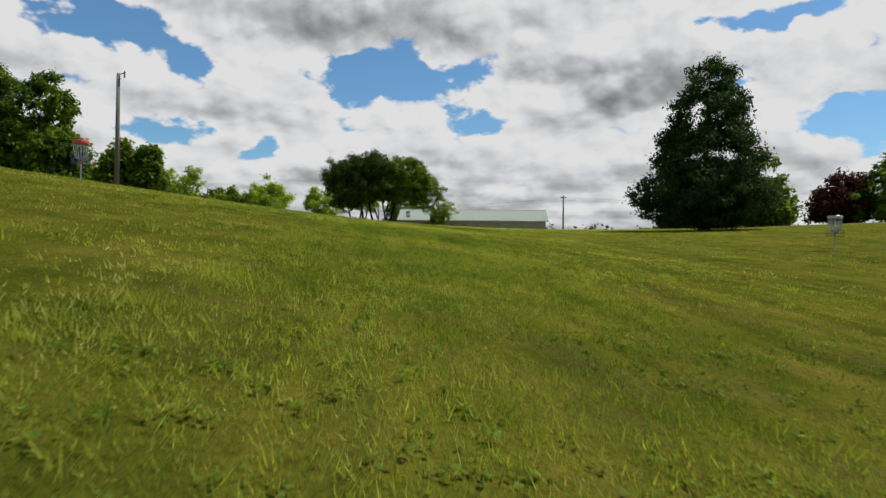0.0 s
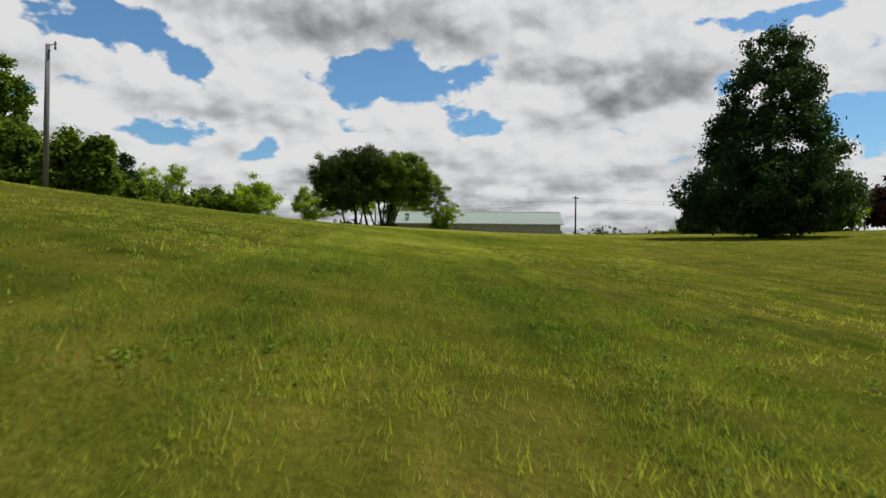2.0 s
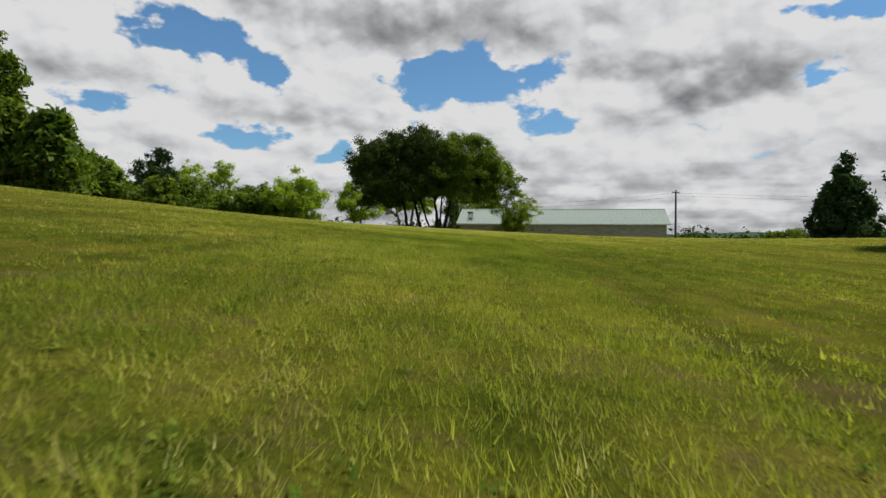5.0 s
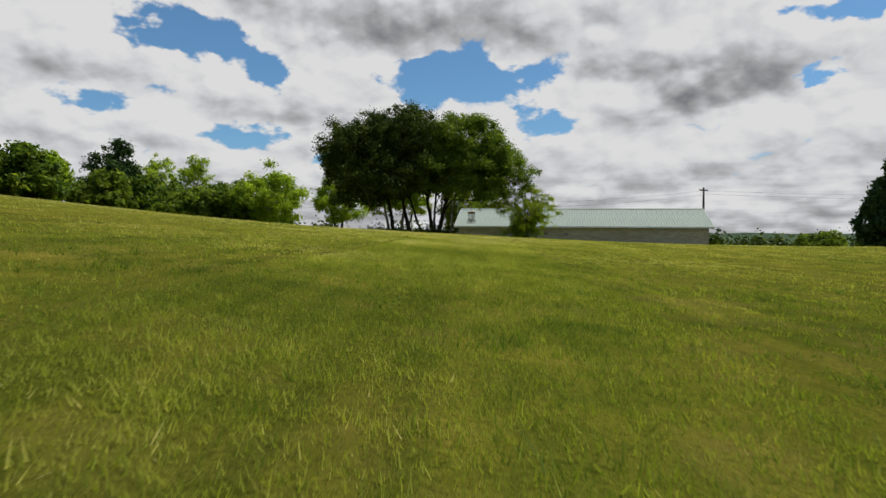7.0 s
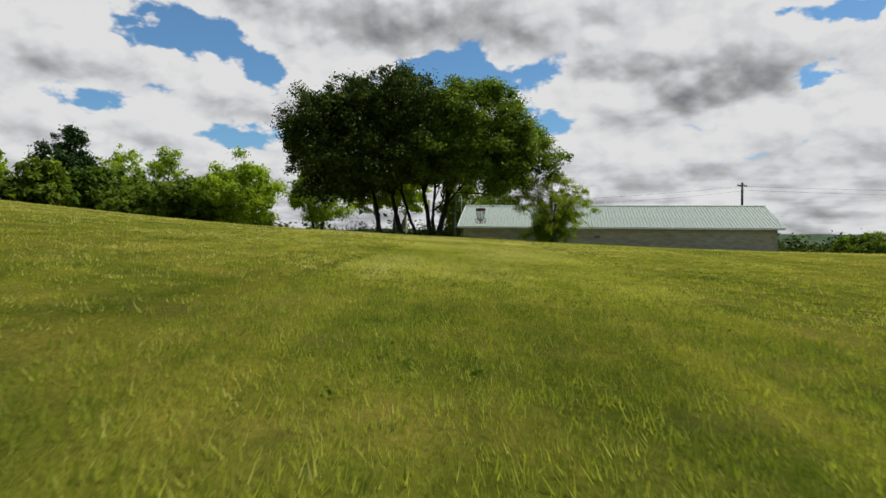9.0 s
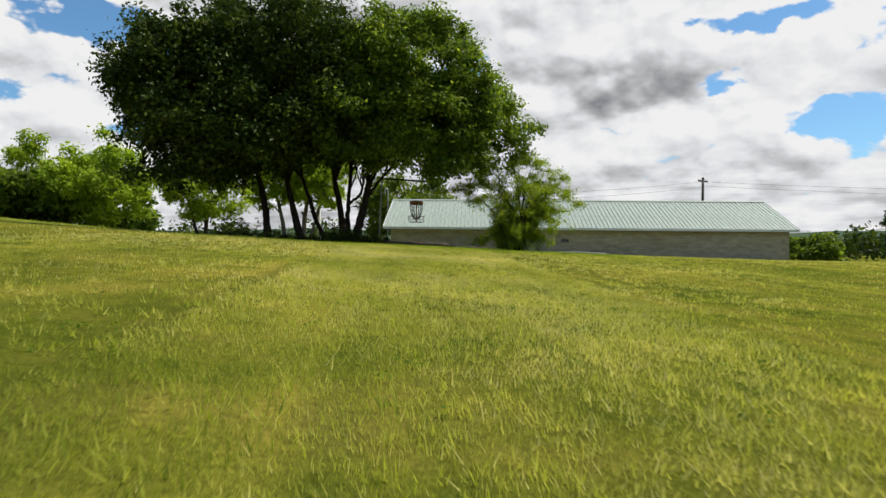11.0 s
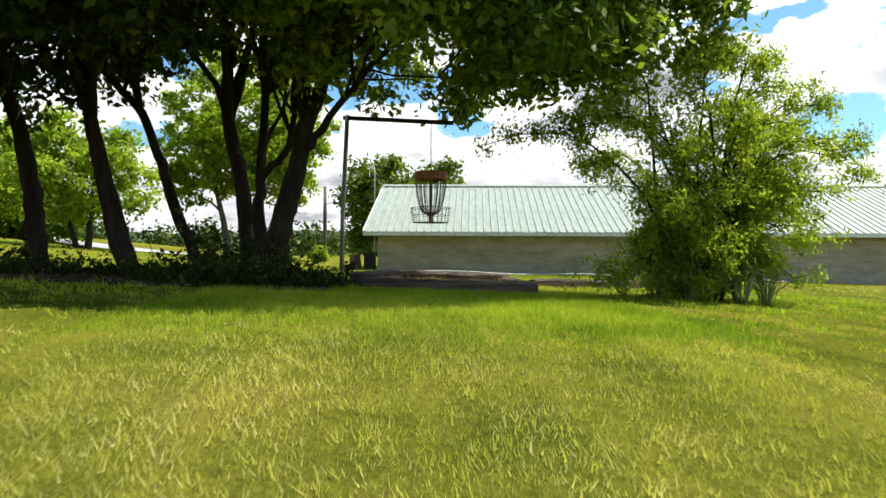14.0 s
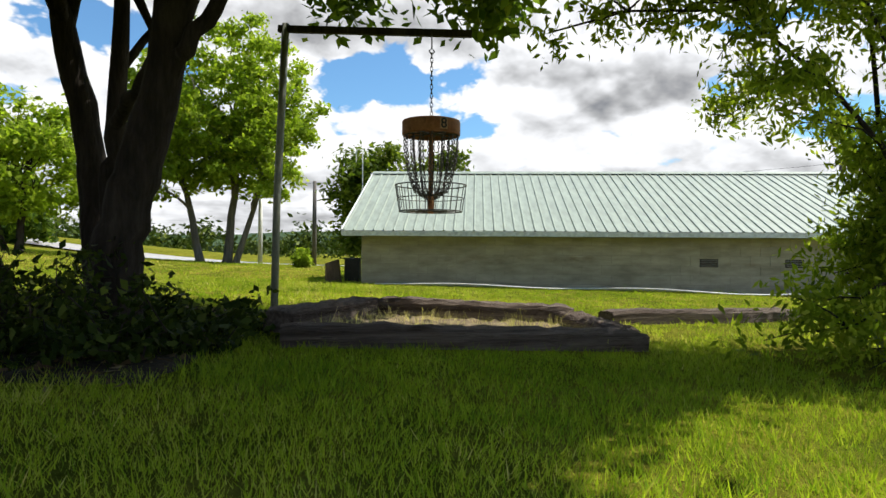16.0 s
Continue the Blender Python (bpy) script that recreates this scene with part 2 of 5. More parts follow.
def ground_mat():
    """Mown meadow seen from above: green, straw and thin brown patches, fine blade relief, faint mowing lanes."""
    mt, nt, b = mat_base("meadow_ground", 0.9)
    big = noise_node(nt, 0.16, 4, 0.55)
    mid = noise_node(nt, 1.1, 5, 0.6)
    lane = noise_node(nt, 0.9, 3, 0.6, stretch=(1.0, 0.045, 1.0))
    fine = noise_node(nt, 26, 5, 0.7)
    narrow = noise_node(nt, 3.4, 3, 0.6, stretch=(1.0, 0.03, 1.0))
    col = ramp_node(nt, mid, [(0.3, (0.066, 0.088, 0.014)), (0.5, (0.120, 0.132, 0.021)), (0.72, (0.172, 0.160, 0.036))])
    col = mix_col(nt, 1.0, col, ramp_node(nt, big, [(0.32, (0.8, 0.9, 0.8)), (0.68, (1.14, 1.06, 1.05))]), "MULTIPLY")
    col = mix_col(nt, 1.0, col, ramp_node(nt, lane, [(0.35, (0.8, 0.82, 0.8)), (0.65, (1.18, 1.15, 1.1))]), "MULTIPLY")
    col = mix_col(nt, 1.0, col, ramp_node(nt, narrow, [(0.35, (0.78, 0.84, 0.8)), (0.65, (1.2, 1.15, 1.15))]), "MULTIPLY")
    col = mix_col(nt, 1.0, col, ramp_node(nt, fine, [(0.3, (0.6, 0.62, 0.6)), (0.7, (1.3, 1.28, 1.25))]), "MULTIPLY")
    pos, slope = nt.nodes.new("ShaderNodeSeparateXYZ"), nt.nodes.new("ShaderNodeMapRange")
    nt.links.new(nt.nodes.new("ShaderNodeNewGeometry").outputs["Position"], pos.inputs[0])
    nt.links.new(pos.outputs[1], slope.inputs[0])
    slope.inputs[1].default_value, slope.inputs[2].default_value = -6.0, 34.0
    soil = ramp_node(nt, noise_node(nt, 1.6, 5, 0.65), [(0.52, (0, 0, 0)), (0.66, (0.75, 0.75, 0.75))])
    soil = mix_col(nt, 1.0, soil, ramp_node(nt, noise_node(nt, 0.07, 2), [(0.40, (0.15, 0.15, 0.15)), (0.60, (1, 1, 1))]), "MULTIPLY")
    soil = mix_col(nt, slope.outputs[0], soil, (0.0, 0.0, 0.0))
    col = mix_col(nt, soil, col, (0.145, 0.108, 0.052))
    col = mix_col(nt, 1.0, col, mix_col(nt, slope.outputs[0], (0.80, 0.76, 0.62), (1.24, 1.16, 1.0)), "MULTIPLY")
    nt.links.new(col, b.inputs["Base Color"])
    b.inputs["Specular IOR Level"].default_value = 0.0
    bump(nt, b, fine, 0.9, 0.05)
    return mt


M_GROUND = ground_mat()
GRASS_STOPS = [(0.0, (0.060, 0.112, 0.016)), (0.30, (0.205, 0.248, 0.028)), (0.55, (0.360, 0.372, 0.054)), (0.78, (0.490, 0.450, 0.115)), (1.0, (0.62, 0.55, 0.25))]
M_GRASS = leaf_mat("grass_blades", GRASS_STOPS, 0.4, 0.55)
M_LAWN = leaf_mat("lawn_blades", [(0.0, (0.034, 0.086, 0.009)), (0.35, (0.135, 0.225, 0.015)), (0.65, (0.290, 0.365, 0.026)), (0.88, (0.38, 0.39, 0.07)), (1.0, (0.52, 0.46, 0.17))], 0.48, 0.5)
M_LEAF_DARK = leaf_mat("maple_leaves", [(0.0, (0.024, 0.050, 0.008)), (0.6, (0.090, 0.144, 0.018)), (1.0, (0.25, 0.30, 0.035))], 0.4, 0.45)
# First maple: crown shade put into the leaf colour; far trees reuse it.
M_LEAF_DARKENED = leaf_mat("darkened_leaves", [(0.0, (0.014, 0.028, 0.005)), (0.6, (0.047, 0.074, 0.012)), (1.0, (0.15, 0.18, 0.03))], 0.2, 0.45)
# Second maple: brighter copy, sun on the crown put into the leaf colour.
M_LEAF_SUNLIT = leaf_mat("sunlit_maple_leaves", [(0.0, (0.035, 0.068, 0.009)), (0.6, (0.125, 0.185, 0.022)), (1.0, (0.32, 0.37, 0.05))], 0.46, 0.45)
M_LEAF_BUSH = leaf_mat("yellow_green_leaves", [(0.0, (0.08, 0.125, 0.012)), (0.6, (0.22, 0.285, 0.026)), (1.0, (0.40, 0.43, 0.07))], 0.62, 0.5)
# Near-black greens: the shade under the maples is put into this leaf colour.
M_LEAF_UNDER = leaf_mat("shade_darkened_leaves", [(0.0, (0.012, 0.024, 0.005)), (0.6, (0.040, 0.058, 0.010)), (1.0, (0.12, 0.15, 0.03))], 0.3, 0.6)
M_LEAF_MID = leaf_mat("bush_leaves", [(0.0, (0.045, 0.075, 0.010)), (0.6, (0.105, 0.152, 0.018)), (1.0, (0.22, 0.26, 0.035))], 0.5, 0.5)
M_LEAF_LIGHT = leaf_mat("walnut_leaves", [(0.0, (0.10, 0.155, 0.012)), (0.6, (0.25, 0.335, 0.030)), (1.0, (0.40, 0.455, 0.07))], 0.56, 0.5)
M_LEAF_CONIFER = leaf_mat("conifer_needles", [(0.0, (0.014, 0.032, 0.010)), (0.6, (0.036, 0.068, 0.018)), (1.0, (0.075, 0.115, 0.03))], 0.2, 0.6)
M_LEAF_RED = leaf_mat("red_leaves", [(0.0, (0.03, 0.010, 0.008)), (0.6, (0.075, 0.022, 0.016)), (1.0, (0.12, 0.05, 0.03))], 0.25, 0.5)
M_WEED = leaf_mat("clover_leaves", [(0.0, (0.055, 0.10, 0.010)), (0.6, (0.11, 0.165, 0.016)), (1.0, (0.20, 0.23, 0.03))], 0.35, 0.6)
M_BARK = surface("bark", (0.020, 0.016, 0.013), (0.055, 0.045, 0.036), 3.0, 0.95, fine=5, stretch=(3, 3, 0.5), relief=0.9, depth=0.03)
M_BARK_GREY = surface("grey_bark", (0.10, 0.09, 0.075), (0.20, 0.18, 0.15), 3.0, 0.95, fine=5, stretch=(3, 3, 0.5), relief=0.8, depth=0.02)
M_POLE = surface("weathered_pole_wood", (0.10, 0.09, 0.08), (0.19, 0.172, 0.155), 2.0, 0.9, fine=8, stretch=(5, 5, 0.25), relief=0.4)
M_POLE_DARK = surface("creosoted_pole_wood", (0.035, 0.03, 0.026), (0.08, 0.07, 0.06), 2.0, 0.9, fine=8, stretch=(5, 5, 0.25), relief=0.4)
M_TIE = surface("railroad_tie_wood", (0.075, 0.054, 0.042), (0.26, 0.205, 0.165), 2.4, 0.95, fine=6, stretch=(0.22, 7, 7), relief=1.0, depth=0.05, spots=((0.04, 0.027, 0.02), 0.58))
M_BLOCK = surface("concrete_block", (0.330, 0.296, 0.215), (0.440, 0.398, 0.300), 0.45, 0.95, fine=9, stretch=(0.5, 0.5, 1.8), relief=0.25, depth=0.006, per_piece=0.06, spots=((0.235, 0.190, 0.125), 0.60), world=True)
M_MORTAR = surface("mortar", (0.28, 0.256, 0.20), (0.36, 0.33, 0.262), 0.8, 0.95, fine=16, relief=0.4, depth=0.004, world=True)
M_ROOF = surface("pale_green_roof_metal", (0.290, 0.332, 0.262), (0.318, 0.358, 0.288), 0.8, 0.48, 0.0, fine=9, stretch=(1, 0.3, 1), relief=0.0)
M_TRIM = surface("white_trim_metal", (0.66, 0.68, 0.65), (0.80, 0.81, 0.78), 1.5, 0.45, fine=8, relief=0.05, depth=0.002)
M_DARKTRIM = surface("dark_green_trim", (0.02, 0.05, 0.035), (0.04, 0.08, 0.055), 1.5, 0.5, fine=8, relief=0.05, depth=0.002)
M_STEEL = surface("galvanised_steel", (0.32, 0.33, 0.34), (0.50, 0.51, 0.52), 6, 0.42, 0.9, fine=6, relief=0.1, depth=0.001)
M_DARKSTEEL = surface("weathered_dark_steel", (0.07, 0.065, 0.06), (0.15, 0.135, 0.12), 8, 0.55, 0.7, fine=5, relief=0.2, depth=0.001, spots=((0.13, 0.06, 0.03), 0.6))
M_RUST = surface("rusty_steel", (0.27, 0.105, 0.04), (0.45, 0.21, 0.085), 5, 0.85, 0.15, fine=6, relief=0.3, depth=0.002, spots=((0.12, 0.05, 0.025), 0.58))
M_PLATE = surface("tan_plate", (0.42, 0.24, 0.10), (0.55, 0.33, 0.15), 8, 0.7, fine=5, relief=0.1, depth=0.001)
M_POSTMETAL = surface("grey_green_pipe", (0.20, 0.215, 0.18), (0.34, 0.35, 0.29), 4, 0.6, 0.3, fine=7, stretch=(2, 2, 0.5), relief=0.15, depth=0.002)
M_RED = surface("red_paint", (0.50, 0.05, 0.025), (0.62, 0.09, 0.05), 5, 0.45, fine=5, relief=0.05, depth=0.001)
M_BLUE = surface("blue_paint", (0.02, 0.035, 0.16), (0.035, 0.06, 0.24), 5, 0.45, fine=5, relief=0.05, depth=0.001)
M_WHITE = surface("white_plastic", (0.62, 0.62, 0.58), (0.78, 0.78, 0.74), 4, 0.5, fine=6, relief=0.05, depth=0.001)
M_BLACK = surface("black_plastic", (0.012, 0.012, 0.014), (0.03, 0.03, 0.032), 4, 0.5, fine=6, relief=0.1, depth=0.002)
M_STUMP = surface("old_stump_wood", (0.11, 0.075, 0.05), (0.21, 0.15, 0.10), 4, 0.92, fine=6, stretch=(3, 3, 0.5), relief=0.8, depth=0.02)
M_ROAD = surface("pale_asphalt", (0.30, 0.29, 0.275), (0.40, 0.39, 0.37), 0.8, 0.9, fine=20, relief=0.3, depth=0.005)
M_SOIL = surface("dry_soil_and_thatch", (0.10, 0.075, 0.045), (0.24, 0.19, 0.11), 3, 0.95, fine=8, relief=0.9, depth=0.03)
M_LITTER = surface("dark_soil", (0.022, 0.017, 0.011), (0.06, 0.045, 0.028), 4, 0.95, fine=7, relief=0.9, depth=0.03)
M_DEADLEAF = leaf_mat("dead_leaves", [(0.0, (0.05, 0.03, 0.015)), (0.6, (0.13, 0.085, 0.045)), (1.0, (0.30, 0.24, 0.16))], 0.15, 0.8)
M_WIRE = surface("cable", (0.02, 0.02, 0.02), (0.04, 0.04, 0.04), 2, 0.6, relief=0)
M_HILL = surface("far_wooded_hill", (0.030, 0.055, 0.030), (0.060, 0.095, 0.045), 0.05, 0.95, fine=8, relief=0)
M_NUMBER_DARK = surface("black_paint", (0.012, 0.012, 0.012), (0.02, 0.02, 0.02), 5, 0.6, relief=0)


# ---- ground height ----
POWERS = [(i, j) for i in range(5) for j in range(6) if i + j <= 5]
COEF = [1.05, 2.341, -0.754, -0.439, -0.759, 0.442, -2.001, 1.982, -1.403, 0.16, 0.597, 1.968, -1.999, -0.782, 1.316, 0.177, -2.78, -0.024, 1.195, -0.318]
KNOLLS = [(3, 42.5, 14, 6, 0.13), (-1, 62, 9, 9, -0.28), (-4, 84, 14, 11, -0.45), (-22, 18, 10, 14, 0.047), (28, 18, 10, 12, -0.175)]



def height(x, y):
    """The rolling meadow: rises ahead and to the left, level behind the trees, a plain far off."""
    x, y = np.asarray(x, float), np.asarray(y, float)
    u = np.tanh(x / 30)
    v = (np.clip(y, -44, 92) - 20) / 60
    z = sum(c * u ** i * v ** j for c, (i, j) in zip(COEF, POWERS))
    z = z + sum(a * np.exp(-((x - cx) / wx) ** 2 - ((y - cy) / wy) ** 2) for cx, cy, wx, wy, a in KNOLLS)
    out = np.maximum(np.hypot(np.maximum(np.abs(x) - 60, 0), np.maximum(np.abs(y - 25) - 70, 0)), 0)
    f = np.clip(out / 180, 0, 1)
    f = f * f * (3 - 2 * f)
    return z * (1 - f) + 0.2 * f


def h(x, y):
    return float(height(x, y))


# ---- mesh helpers ----
def obj(name, me, mt, parent=None, label=""):
    if mt:
        me.materials.append(mt)
    ob = new(name, me)
    if parent:
        ob.parent = parent
    if label:
        ob["label"] = label
    return ob


def part(name, bm, mt, parent=None, label="", smooth_faces=False):
    me = bpy.data.meshes.new(name)
    bm.to_mesh(me)
    bm.free()
    if smooth_faces:
        me.polygons.foreach_set("use_smooth", [True] * len(me.polygons))
    return obj(name, me, mt, parent, label)


def from_arrays(name, verts, faces, mt, parent=None, label="", tone=None, smooth_faces=False):
    """verts (n,3), faces (m,k) -> one mesh object; tone: one value a vertex."""
    me = bpy.data.meshes.new(name)
    m, k = faces.shape
    me.vertices.add(len(verts))
    me.vertices.foreach_set("co", np.ascontiguousarray(verts, np.float32).ravel())
    me.loops.add(m * k)
    me.loops.foreach_set("vertex_index", np.ascontiguousarray(faces, np.int32).ravel())
    me.polygons.add(m)
    me.polygons.foreach_set("loop_start", np.arange(0, m * k, k, dtype=np.int32))
    me.update(calc_edges=True)
    if tone is not None:
        at = me.attributes.new("tone", "FLOAT", "POINT")
        at.data.foreach_set("value", np.ascontiguousarray(tone, np.float32))
    if smooth_faces:
        me.polygons.foreach_set("use_smooth", np.ones(m, bool))
    return obj(name, me, mt, parent, label)


def box(bm, cx, cy, cz, sx, sy, sz, rz=0.0, bev=0.0, m=None):
    r = bmesh.ops.create_cube(bm, size=1.0)
    vs = r["verts"]
    bmesh.ops.scale(bm, vec=(sx, sy, sz), verts=vs)
    if bev:
        es = list({e for v in vs for e in v.link_edges})
        g = bmesh.ops.bevel(bm, geom=es, offset=bev, segments=2, profile=0.6, affect="EDGES")
        vs = list({v for f in g["faces"] for v in f.verts} | {v for v in vs if v.is_valid})
    mt = Matrix.Translation((cx, cy, cz)) @ Matrix.Rotation(rz, 4, "Z")
    bmesh.ops.transform(bm, matrix=(m @ mt) if m else mt, verts=vs)
    return vs


def tube(bm, pts, radii, sides=8, cap=True):
    """A swept tube along pts (Vectors) with a radius each."""
    rings, ref = [], None
    pts = [Vector(p) for p in pts]
    for i, p in enumerate(pts):
        d = (pts[min(i + 1, len(pts) - 1)] - pts[max(i - 1, 0)]).normalized()
        if ref is None:
            ref = d.orthogonal().normalized()
        ref = (ref - d * ref.dot(d)).normalized()
        o = d.cross(ref)
        r = radii[i] if isinstance(radii, (list, tuple)) else radii
        rings.append([bm.verts.new(p + (ref * math.cos(a) + o * math.sin(a)) * r) for a in [2 * math.pi * k / sides for k in range(sides)]])
    for a, b in zip(rings, rings[1:]):
        for k in range(sides):
            bm.faces.new((a[k], a[(k + 1) % sides], b[(k + 1) % sides], b[k]))
    if cap:
        bm.faces.new(rings[0][::-1])
        bm.faces.new(rings[-1])


def ring(bm, c, r, wire, n=32, sides=6):
    rings = []
    for i in range(n):
        a = 2 * math.pi * i / n
        rad, upv = Vector((math.cos(a), math.sin(a), 0)), Vector((0, 0, 1))
        rings.append([bm.verts.new(Vector(c) + rad * r + (rad * math.cos(b) + upv * math.sin(b)) * wire) for b in [2 * math.pi * k / sides for k in range(sides)]])
    for i in range(n):
        a, b = rings[i], rings[(i + 1) % n]
        for k in range(sides):
            bm.faces.new((a[k], a[(k + 1) % sides], b[(k + 1) % sides], b[k]))


def empty(name, x, y, z, rz=0.0):
    ob = new(name)
    ob.matrix_world = pose(x, y, z, 0, 0, rz)
    return ob


def leaves(name, centres, spread, count, size, mt, parent, rng, flat=0.5, tone_lift=None, squash=1.0, label="", long=1.6, droop=0.0):
    """count leaves scattered round clump centres (n,3) with a spread each; each leaf is a folded pair of triangles with its own tone."""
    centres = np.asarray(centres, float)
    spread = np.broadcast_to(np.asarray(spread, float), (len(centres),))
    w = spread ** 2
    idx = rng.choice(len(centres), count, p=w / w.sum())
    off = rng.normal(0, 1, (count, 3))
    off /= np.linalg.norm(off, axis=1)[:, None]
    off *= (np.where(rng.random(count) < 0.16, 1.7, 1.15) * rng.random(count) ** 0.75)[:, None] * spread[idx][:, None]
    off[:, 2] *= squash
    p = centres[idx] + off
    nrm = rng.normal(0, 1, (count, 3)) * (1 - flat) + off / spread[idx][:, None] * 0.5 + np.array([0, 0, flat])
    nrm /= np.linalg.norm(nrm, axis=1)[:, None]
    t = np.cross(nrm, rng.normal(0, 1, (count, 3)))
    t[:, 2] -= droop
    t /= np.linalg.norm(t, axis=1)[:, None]
    s = np.cross(nrm, t)
    sz = size * rng.uniform(0.6, 1.3, count)[:, None]
    a = p - t * sz * long * 0.5
    c = p + t * sz * long * 0.5
    b = p + s * sz * 0.42 - nrm * sz * 0.12 - t * sz * 0.1
    d = p - s * sz * 0.42 - nrm * sz * 0.12 - t * sz * 0.1
    verts = np.stack([a, b, c, d], 1).reshape(-1, 3)
    base = np.arange(count)[:, None] * 4
    faces = np.concatenate([base + np.array([[0, 1, 2]]), base + np.array([[0, 2, 3]])], 0)
    clump_tone = rng.uniform(-0.18, 0.18, len(centres))
    tone = np.clip(rng.normal(0.5, 0.2, count) + clump_tone[idx], 0, 1)
    return from_arrays(name, verts, faces, mt, parent, label, np.repeat(tone, 4))


def limb(bm, start, end, r0, r1, rng, wob=0.12, n=7, sides=8):
    a, b = Vector(start), Vector(end)
    ln = (b - a).length
    pts = [a]
    for i in range(1, n):
        f = i / n
        pts.append(a.lerp(b, f) + Vector(rng.normal(0, wob * ln * 0.25, 3)) * math.sin(f * math.pi) + Vector((0, 0, ln * 0.05 * math.sin(f * math.pi))))
    pts.append(b)
    tube(bm, pts, [r0 + (r1 - r0) * i / n for i in range(n + 1)], sides)
    return pts


def crown_clumps(lobes, n, rng, shell=0.55):
    """Clump centres within ellipsoid lobes (cx,cy,cz,rx,ry,rz), mostly towards the surface."""
    vol = np.array([l[3] * l[4] * l[5] for l in lobes])
    out = []
    for i in rng.choice(len(lobes), n, p=vol / vol.sum()):
        l = lobes[i]
        d = rng.normal(0, 1, 3)
        d /= np.linalg.norm(d)
        r = shell + (1 - shell) * rng.random() ** 0.7
        out.append((l[0] + d[0] * l[3] * r, l[1] + d[1] * l[4] * r, l[2] + d[2] * l[5] * r))
    return np.array(out)


def tree(name, x, y, stems, lobes, n_clumps, clump_r, n_leaves, leaf_size, mt, bark, label, category="tree", seed=1, group="", flat=0.5, sink=0.1, crown_label="", long=1.6, droop=0.0, twigs=0.6, forks=5, shell=0.55, cut=None, paths=(), squash=0.8):
    """stems: (dx, dy, lean_x, lean_y, height, radius); lobes relative to the foot; paths: crooked trunks as (radius, tip radius, points in the world)."""
    rng = np.random.default_rng(seed)
    root = empty(name, x, y, h(x, y))
    tagged(root, label, category, group)
    clumps = crown_clumps(lobes, n_clumps, rng, shell)
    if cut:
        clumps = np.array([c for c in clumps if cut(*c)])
    bm = bmesh.new()
    tips = []
    for dx, dy, lx, ly, ht, r in stems:
        foot = h(x + dx, y + dy) - h(x, y) - sink
        base = Vector((dx, dy, foot))
        top = Vector((dx + lx, dy + ly, ht))
        k1 = base.lerp(top, 0.02) + Vector((0, 0, 0.12))
        pts = [base, k1] + [base.lerp(top, f) + Vector((rng.normal(0, 0.05), rng.normal(0, 0.05), 0)) * f * ht * 0.25 for f in (0.15, 0.3, 0.45, 0.6, 0.8)] + [top]
        tube(bm, pts, [r * 1.55, r * 1.15, r, r * 0.9, r * 0.78, r * 0.62, r * 0.42, r * 0.2], 10)
        near = sorted(range(len(clumps)), key=lambda i: (Vector(clumps[i]) - top).length)[: max(12, len(clumps) * 2 // max(1, len(stems)))]
        for j in range(forks):
            f = rng.uniform(0.35, 0.85)
            s = base.lerp(top, f)
            c = Vector(clumps[near[int(rng.integers(len(near)))]])
            if c.z < s.z - 1.0:
                continue
            lp = limb(bm, s, c, r * 0.45 * (1.1 - f * 0.6), r * 0.10, rng)
            tips.append(lp)
    for r, tip, pts in paths:
        pts = [Vector(p) - Vector((x, y, h(x, y))) for p in pts]
        fine = []
        for a, b, c, d in zip([pts[0]] + pts, pts, pts[1:], pts[2:] + [pts[-1]]):
            for k in range(4):
                f = k / 4
                fine.append(0.5 * (2 * b + (c - a) * f + (2 * a - 5 * b + 4 * c - d) * f * f + (3 * b - a - 3 * c + d) * f ** 3))
        fine.append(pts[-1])
        n = len(fine) - 1
        rad = [(tip + (r - tip) * (1 - k / n) ** 0.8) * (1 + (0.55 if r > 0.07 else 0.1) * max(0, 1 - k / 3) ** 2) * rng.uniform(0.95, 1.06) for k in range(n + 1)]
        fine = [p + Vector(rng.normal(0, 0.012, 3)) * (0 < k < n) for k, p in enumerate(fine)]
        tube(bm, fine, rad, 12)
        near = sorted(range(len(clumps)), key=lambda i: (Vector(clumps[i]) - pts[-1]).length)[: max(30, len(clumps) // 3)]
        for j in range(forks):
            k = int(rng.integers(n * 2 // 3, n + 1))
            c = Vector(clumps[near[int(rng.integers(len(near)))]])
            if c.z > fine[k].z - 0.3:
                tips.append(limb(bm, fine[k], c, rad[k] * 0.55, 0.012, rng))
    for lp in tips:
        for _ in range(3):
            c = Vector(clumps[int(rng.integers(len(clumps)))])
            s = lp[int(rng.integers(3, 7))]
            if (c - s).length < 3.5:
                limb(bm, s, c, 0.035 * twigs, 0.008, rng, n=4, sides=5)
    part("trunk", bm, bark, root, smooth_faces=True)
    leaves("crown", clumps, clump_r * rng.uniform(0.6, 1.3, len(clumps)), n_leaves, leaf_size, mt, root, rng, flat, label=crown_label, long=long, droop=droop, squash=squash)
    return root


# ---- ground ----
def spread_axis(lo, hi, step, far):
    mid = list(np.arange(lo, hi + 1e-6, step))
    out, d, s = [], 0.0, step
    while d < far:
        s *= 1.25
        d += s
        out.append(d)
    return np.array([lo - v for v in reversed(out)] + mid + [hi + v for v in out])


